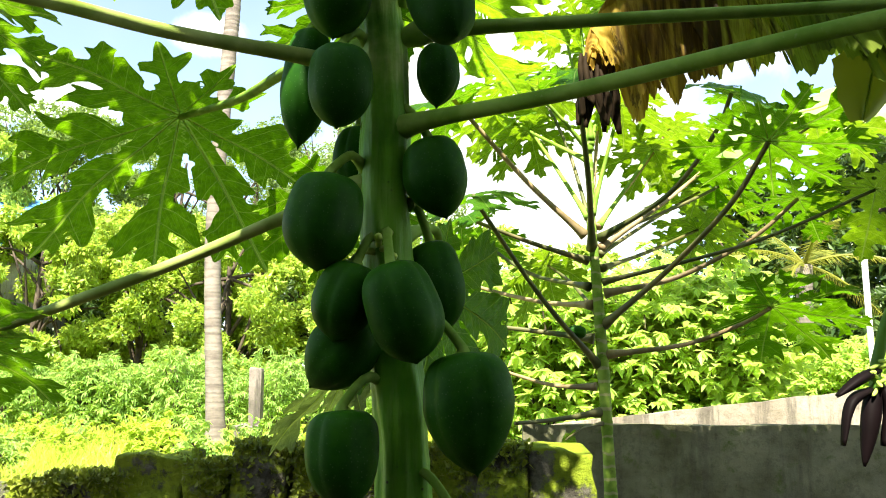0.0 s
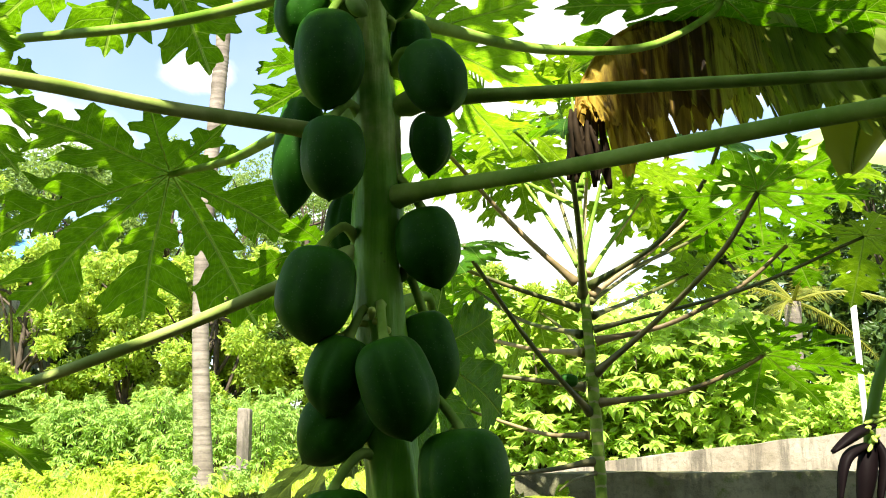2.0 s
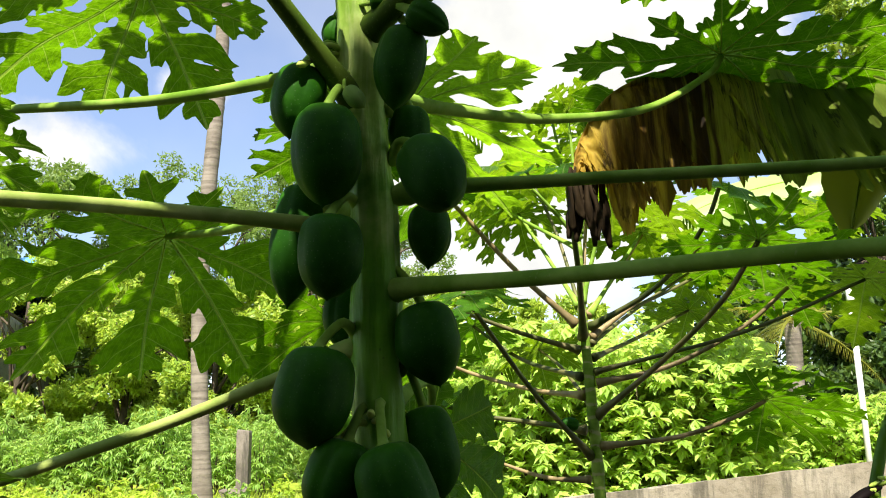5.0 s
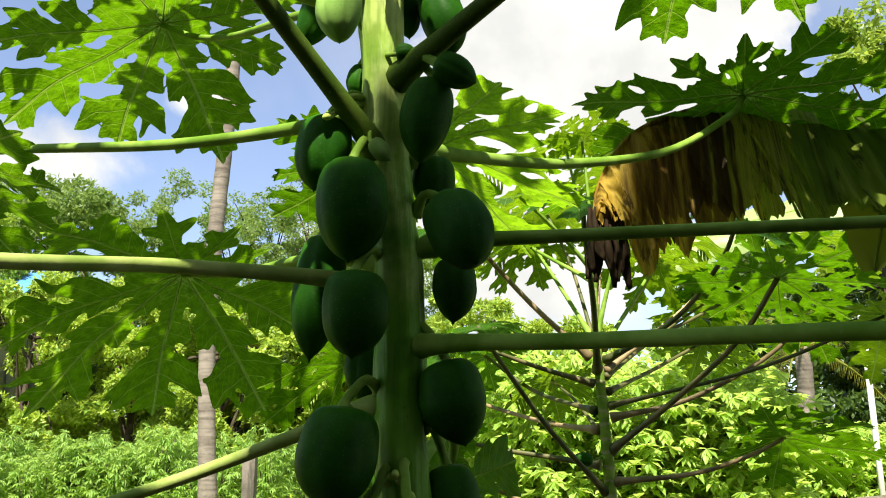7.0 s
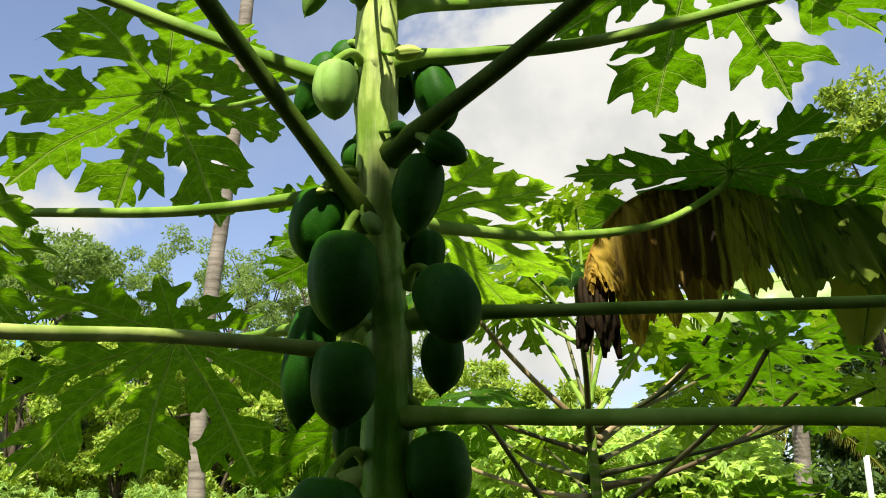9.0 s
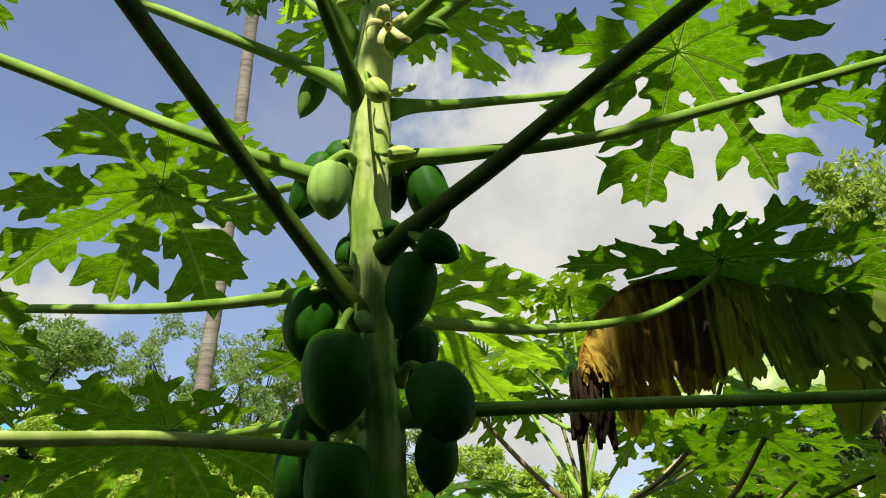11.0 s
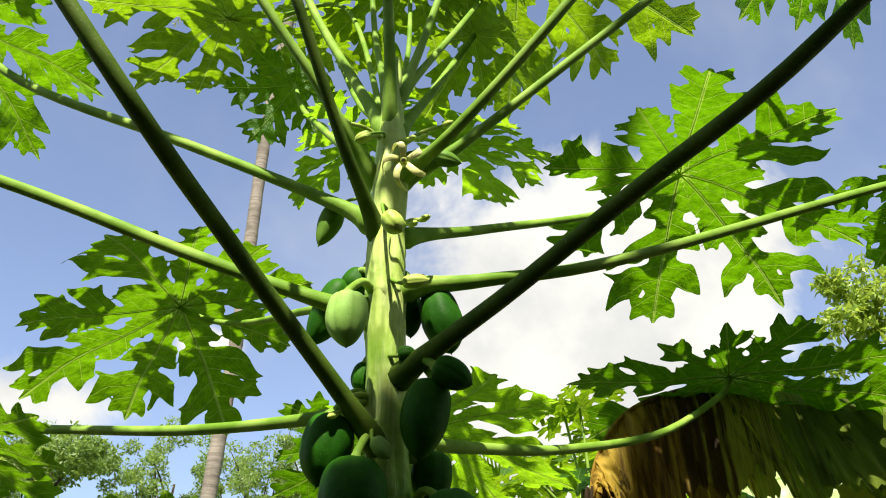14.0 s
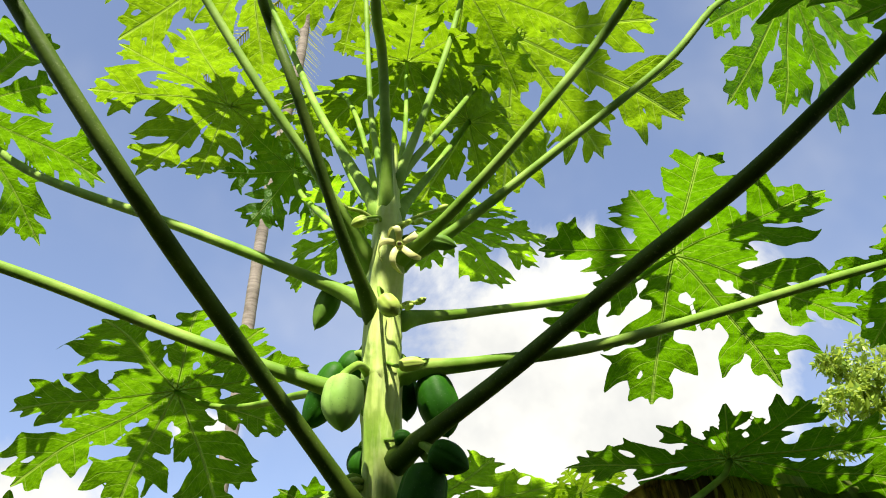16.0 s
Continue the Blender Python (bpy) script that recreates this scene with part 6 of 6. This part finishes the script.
def dry_leaf():
    path = [Vector((0, -0.05, 2.3))] + [local(banana, p) for p in ((1.664, 2.950, 2.712), (1.266, 2.850, 2.818), (0.904, 2.800, 2.820), (0.683, 2.800, 2.784), (0.532, 2.800, 2.708), (0.437, 2.800, 2.565), (0.406, 2.800, 2.433))]
    pts = spline(path, 60)
    v, f = tube(pts, [0.016 - 0.0002 * i for i in range(60)], 8)
    rib = link_mesh("dry_leaf_midrib", v, f, dead_leaf_mat, banana)
    rnd = random.Random(21)

    def curtain(out, lengthen, seed_):
        """One half of the blade, hanging in folds from the midrib with a torn lower edge."""
        cols_, rows_ = 260, 22
        verts, faces = [], []
        for i in range(cols_ + 1):
            u = 0.10 + 0.885 * i / cols_
            j = min(58, int(u * 59))
            p = pts[j].lerp(pts[j + 1], u * 59 - j)
            fold = noise.noise(Vector((u * 18, seed_, 0))) + 0.3 * noise.noise(Vector((u * 60, seed_, 5)))
            torn = noise.noise(Vector((u * 40, seed_, 9))) * 0.08 + noise.noise(Vector((u * 13, seed_, 3))) * 0.10 + noise.noise(Vector((u * 190, seed_, 13))) * 0.03
            ln = (0.38 + torn) * lengthen * (1 - 0.08 * min(1, max(0, (u - 0.25) / 0.2)))
            if u > 0.8:
                ln = min(ln, max(0.02, p.z - 2.40 + torn * 0.5))
            for q in range(rows_ + 1):
                t = q / rows_
                arch = math.sin(min(1, t * 2.6) * 1.57)
                lateral = 0.16 * min(1, max(0, 1.05 - u) * 2.2) * t + 0.012 * noise.noise(Vector((u * 25, t * 3, seed_)))
                y_ = out * (0.045 * arch + (0.018 + 0.03 * t) * fold) + 0.01 * noise.noise(Vector((u * 60, t * 6, seed_ + 2)))
                verts.append(p + Vector((lateral, y_, 0.012 * arch - ln * t)))
        tears = [noise.noise(Vector((i * 0.37, seed_ * 3, 1))) for i in range(cols_)]
        for i in range(cols_):
            for q in range(rows_):
                u_ = 0.10 + 0.885 * i / cols_
                if any(abs(u_ - c_ - 0.012 * math.sin(q * 0.5)) < w_ * (q / rows_ - a_) for c_, w_, a_ in ((0.935, 0.024, 0.35), (0.885, 0.03, 0.5), (0.80, 0.022, 0.55), (0.70, 0.03, 0.72))):
                    continue
                if tears[i] > 0.34 and q / rows_ > 0.95 - 1.3 * (tears[i] - 0.2):
                    continue
                j = i * (rows_ + 1) + q
                faces.append((j, j + rows_ + 1, j + rows_ + 2, j + 1))
        link_mesh("dry_leaf_half", verts, faces, dead_leaf_mat, rib)
    curtain(-1, 1.0, 1.3)
    curtain(1, 1.08, 7.7)
    # shrivelled tip
    for q in range(12):
        top_ = local(banana, (rnd.uniform(0.395, 0.50), 2.8 + rnd.uniform(-0.03, 0.03), 2.42))
        e_ = top_ + Vector((rnd.uniform(-0.06, 0.03), rnd.uniform(-0.03, 0.03), rnd.uniform(-0.21, -0.10)))
        line = spline([top_ + Vector((0, 0, 0.05)), top_.lerp(e_, 0.5) + Vector((rnd.uniform(-0.02, 0.02), 0, 0)), e_], 10)
        v, f = tube(line, [0.004 + 0.010 * math.sin(3.14 * (w_ / 9) ** 0.7) for w_ in range(10)], 8, True, lambda i, a, p: 1 + 0.75 * math.cos(a * 2 + i * 0.5) + 0.5 * noise.noise(p * 90))
        link_mesh("dry_leaf_tip", v, f, dead_tip, rib, "blackened shrivelled tip")


dry_leaf()


def banana_blade(path, width, seed, up, mat=None, plant=None):
    """A long ribbed banana leaf along its midrib."""
    pts = spline([local(plant or banana, p) for p in path], 40)
    rnd = random.Random(seed)
    verts, faces = [], []
    for i, p in enumerate(pts):
        s = i / 39
        d = (pts[min(39, i + 1)] - pts[max(0, i - 1)]).normalized()
        sd = d.cross(Vector(up)).normalized()
        nr = sd.cross(d)
        w = width / 2 * max(0.02, math.sin(math.pi * min(1, 0.06 + 0.94 * s))) ** 0.55 * (1 + 0.12 * noise.noise(Vector((s * 22, seed, 0))) - (0.22 if i % 9 == seed % 5 else 0))
        for c in range(-6, 7):
            t = c / 6
            verts.append(p + sd * w * t + nr * (0.12 * width * abs(t) - 0.25 * width * t * t + 0.006 * math.sin(i * 2.4) * abs(t)))
    for i in range(39):
        for c in range(12):
            j = i * 13 + c
            faces.append((j, j + 13, j + 14, j + 1))
    b = link_mesh("banana_leaf", verts, faces, mat or banana_leaf_green, plant or banana)
    v, f = tube(pts, [0.014 - 0.0003 * i for i in range(40)], 8)
    link_mesh("leaf_midrib", v, f, vein_green, b)


banana_blade([(2.040, 3.100, 2.683), (1.622, 3.000, 2.773), (1.426, 2.950, 2.580), (1.331, 2.950, 2.288)], 0.34, 3, (0.2, -1, 0.2), banana_leaf_old)
rear_banana = thing("banana_plant", (4.35, 6.6, 0.4), "banana plant behind the wall with a pale ribbed leaf", "banana plant")
v_, f_ = tube(spline([Vector((0, 0, -0.1)), Vector((0.03, 0, 1.3)), Vector((-0.05, 0, 2.5))], 16), [0.12 - 0.004 * i for i in range(16)], 14)
link_mesh("pseudostem", v_, f_, banana_leaf_green, rear_banana)
banana_blade([(4.30, 6.600, 2.900), (3.318, 7.000, 3.767), (2.669, 7.200, 3.718), (1.995, 7.400, 3.572), (1.358, 7.300, 3.168)], 0.62, 4, (-0.1, -0.75, 0.65), banana_leaf_sunlit, rear_banana)


# leaves out of view, added to shade the dry leaf and near wall
crown = banana.location + Vector((0, -0.05, 2.7))
for tip, mid, wide_, seed_ in (((1.35, 1.75, 3.25), (1.75, 2.4, 3.55), 0.55, 5), ((1.75, 1.2, 2.9), (2.0, 2.2, 3.45), 0.5, 6), ((2.9, 4.6, 3.0), (2.5, 3.9, 3.5), 0.55, 7), ((3.5, 2.6, 2.9), (2.9, 2.9, 3.5), 0.5, 8), ((2.35, 4.4, 2.6), (2.3, 3.8, 3.2), 0.5, 9)):
    banana_blade([tuple(crown), mid, tip], wide_, seed_, (0, 0, 1))


def banana_bud():
    stem_top = Vector((-0.02, -0.05, 2.3))
    a, b, c, d = [local(banana, p) for p in ((1.664, 2.950, 2.096), (1.381, 2.900, 1.706), (1.291, 2.880, 1.494), (1.277, 2.880, 1.407))]
    v, f = tube(spline([stem_top, a, b, c, d], 30), [0.018] * 30, 10)
    stalk = link_mesh("flower_stalk", v, f, banana_leaf_green, banana)
    tip = local(banana, (1.222, 2.860, 1.179))
    ax = tip - d
    m = ax.to_track_quat("Z", "Y").to_matrix()
    line = [d + ax * (i / 16) for i in range(17)]
    v, f = tube(line, [0.030 * (math.sin(math.pi * (0.12 + 0.86 * i / 16) ** 0.75) ** 0.8) + 0.001 for i in range(17)], 16, True, lambda i, a_, p: 1 + 0.05 * math.sin(2 * a_ + i * 0.3))
    link_mesh("bud", v, f, bract_mat, stalk, "dark purple-brown pointed bud")
    for start, mid, end in (((1.294, 2.860, 1.468), (1.217, 2.820, 1.437), (1.138, 2.800, 1.387)), ((1.260, 2.850, 1.407), (1.183, 2.810, 1.365), (1.146, 2.800, 1.242)), ((1.294, 2.860, 1.424), (1.307, 2.840, 1.357), (1.274, 2.830, 1.241))):
        pts = spline([local(banana, p) for p in (start, mid, end)], 14)
        verts, faces = [], []
        for i, p in enumerate(pts):
            dd = (pts[min(13, i + 1)] - pts[max(0, i - 1)]).normalized()
            sd = dd.cross(Vector((0, -1, 0.2))).normalized()
            w = 0.014 * math.sin(math.pi * (0.12 + 0.87 * i / 13)) ** 0.8
            for k in range(-3, 4):
                verts.append(p + sd * w * k / 3 + Vector((0, 0.02 * (k / 3) ** 2, 0)))
        for i in range(13):
            for k in range(6):
                j = i * 7 + k
                faces.append((j, j + 7, j + 8, j + 1))
        ob = link_mesh("bract", verts, faces, bract_mat, stalk)
        md = ob.modifiers.new("thickness", "SOLIDIFY")
        md.thickness = 0.004
    for k in range(8):
        p0 = c.lerp(d, k / 7) + Vector((0.0, -0.015, 0))
        q = p0 + Vector((random.Random(k).uniform(-0.05, 0.03), -0.03, random.Random(k + 50).uniform(-0.02, 0.02)))
        v, f = tube([p0, p0.lerp(q, 0.6), q], [0.006, 0.007, 0.003], 7)
        link_mesh("floret", v, f, bud_skin, stalk)


banana_bud()
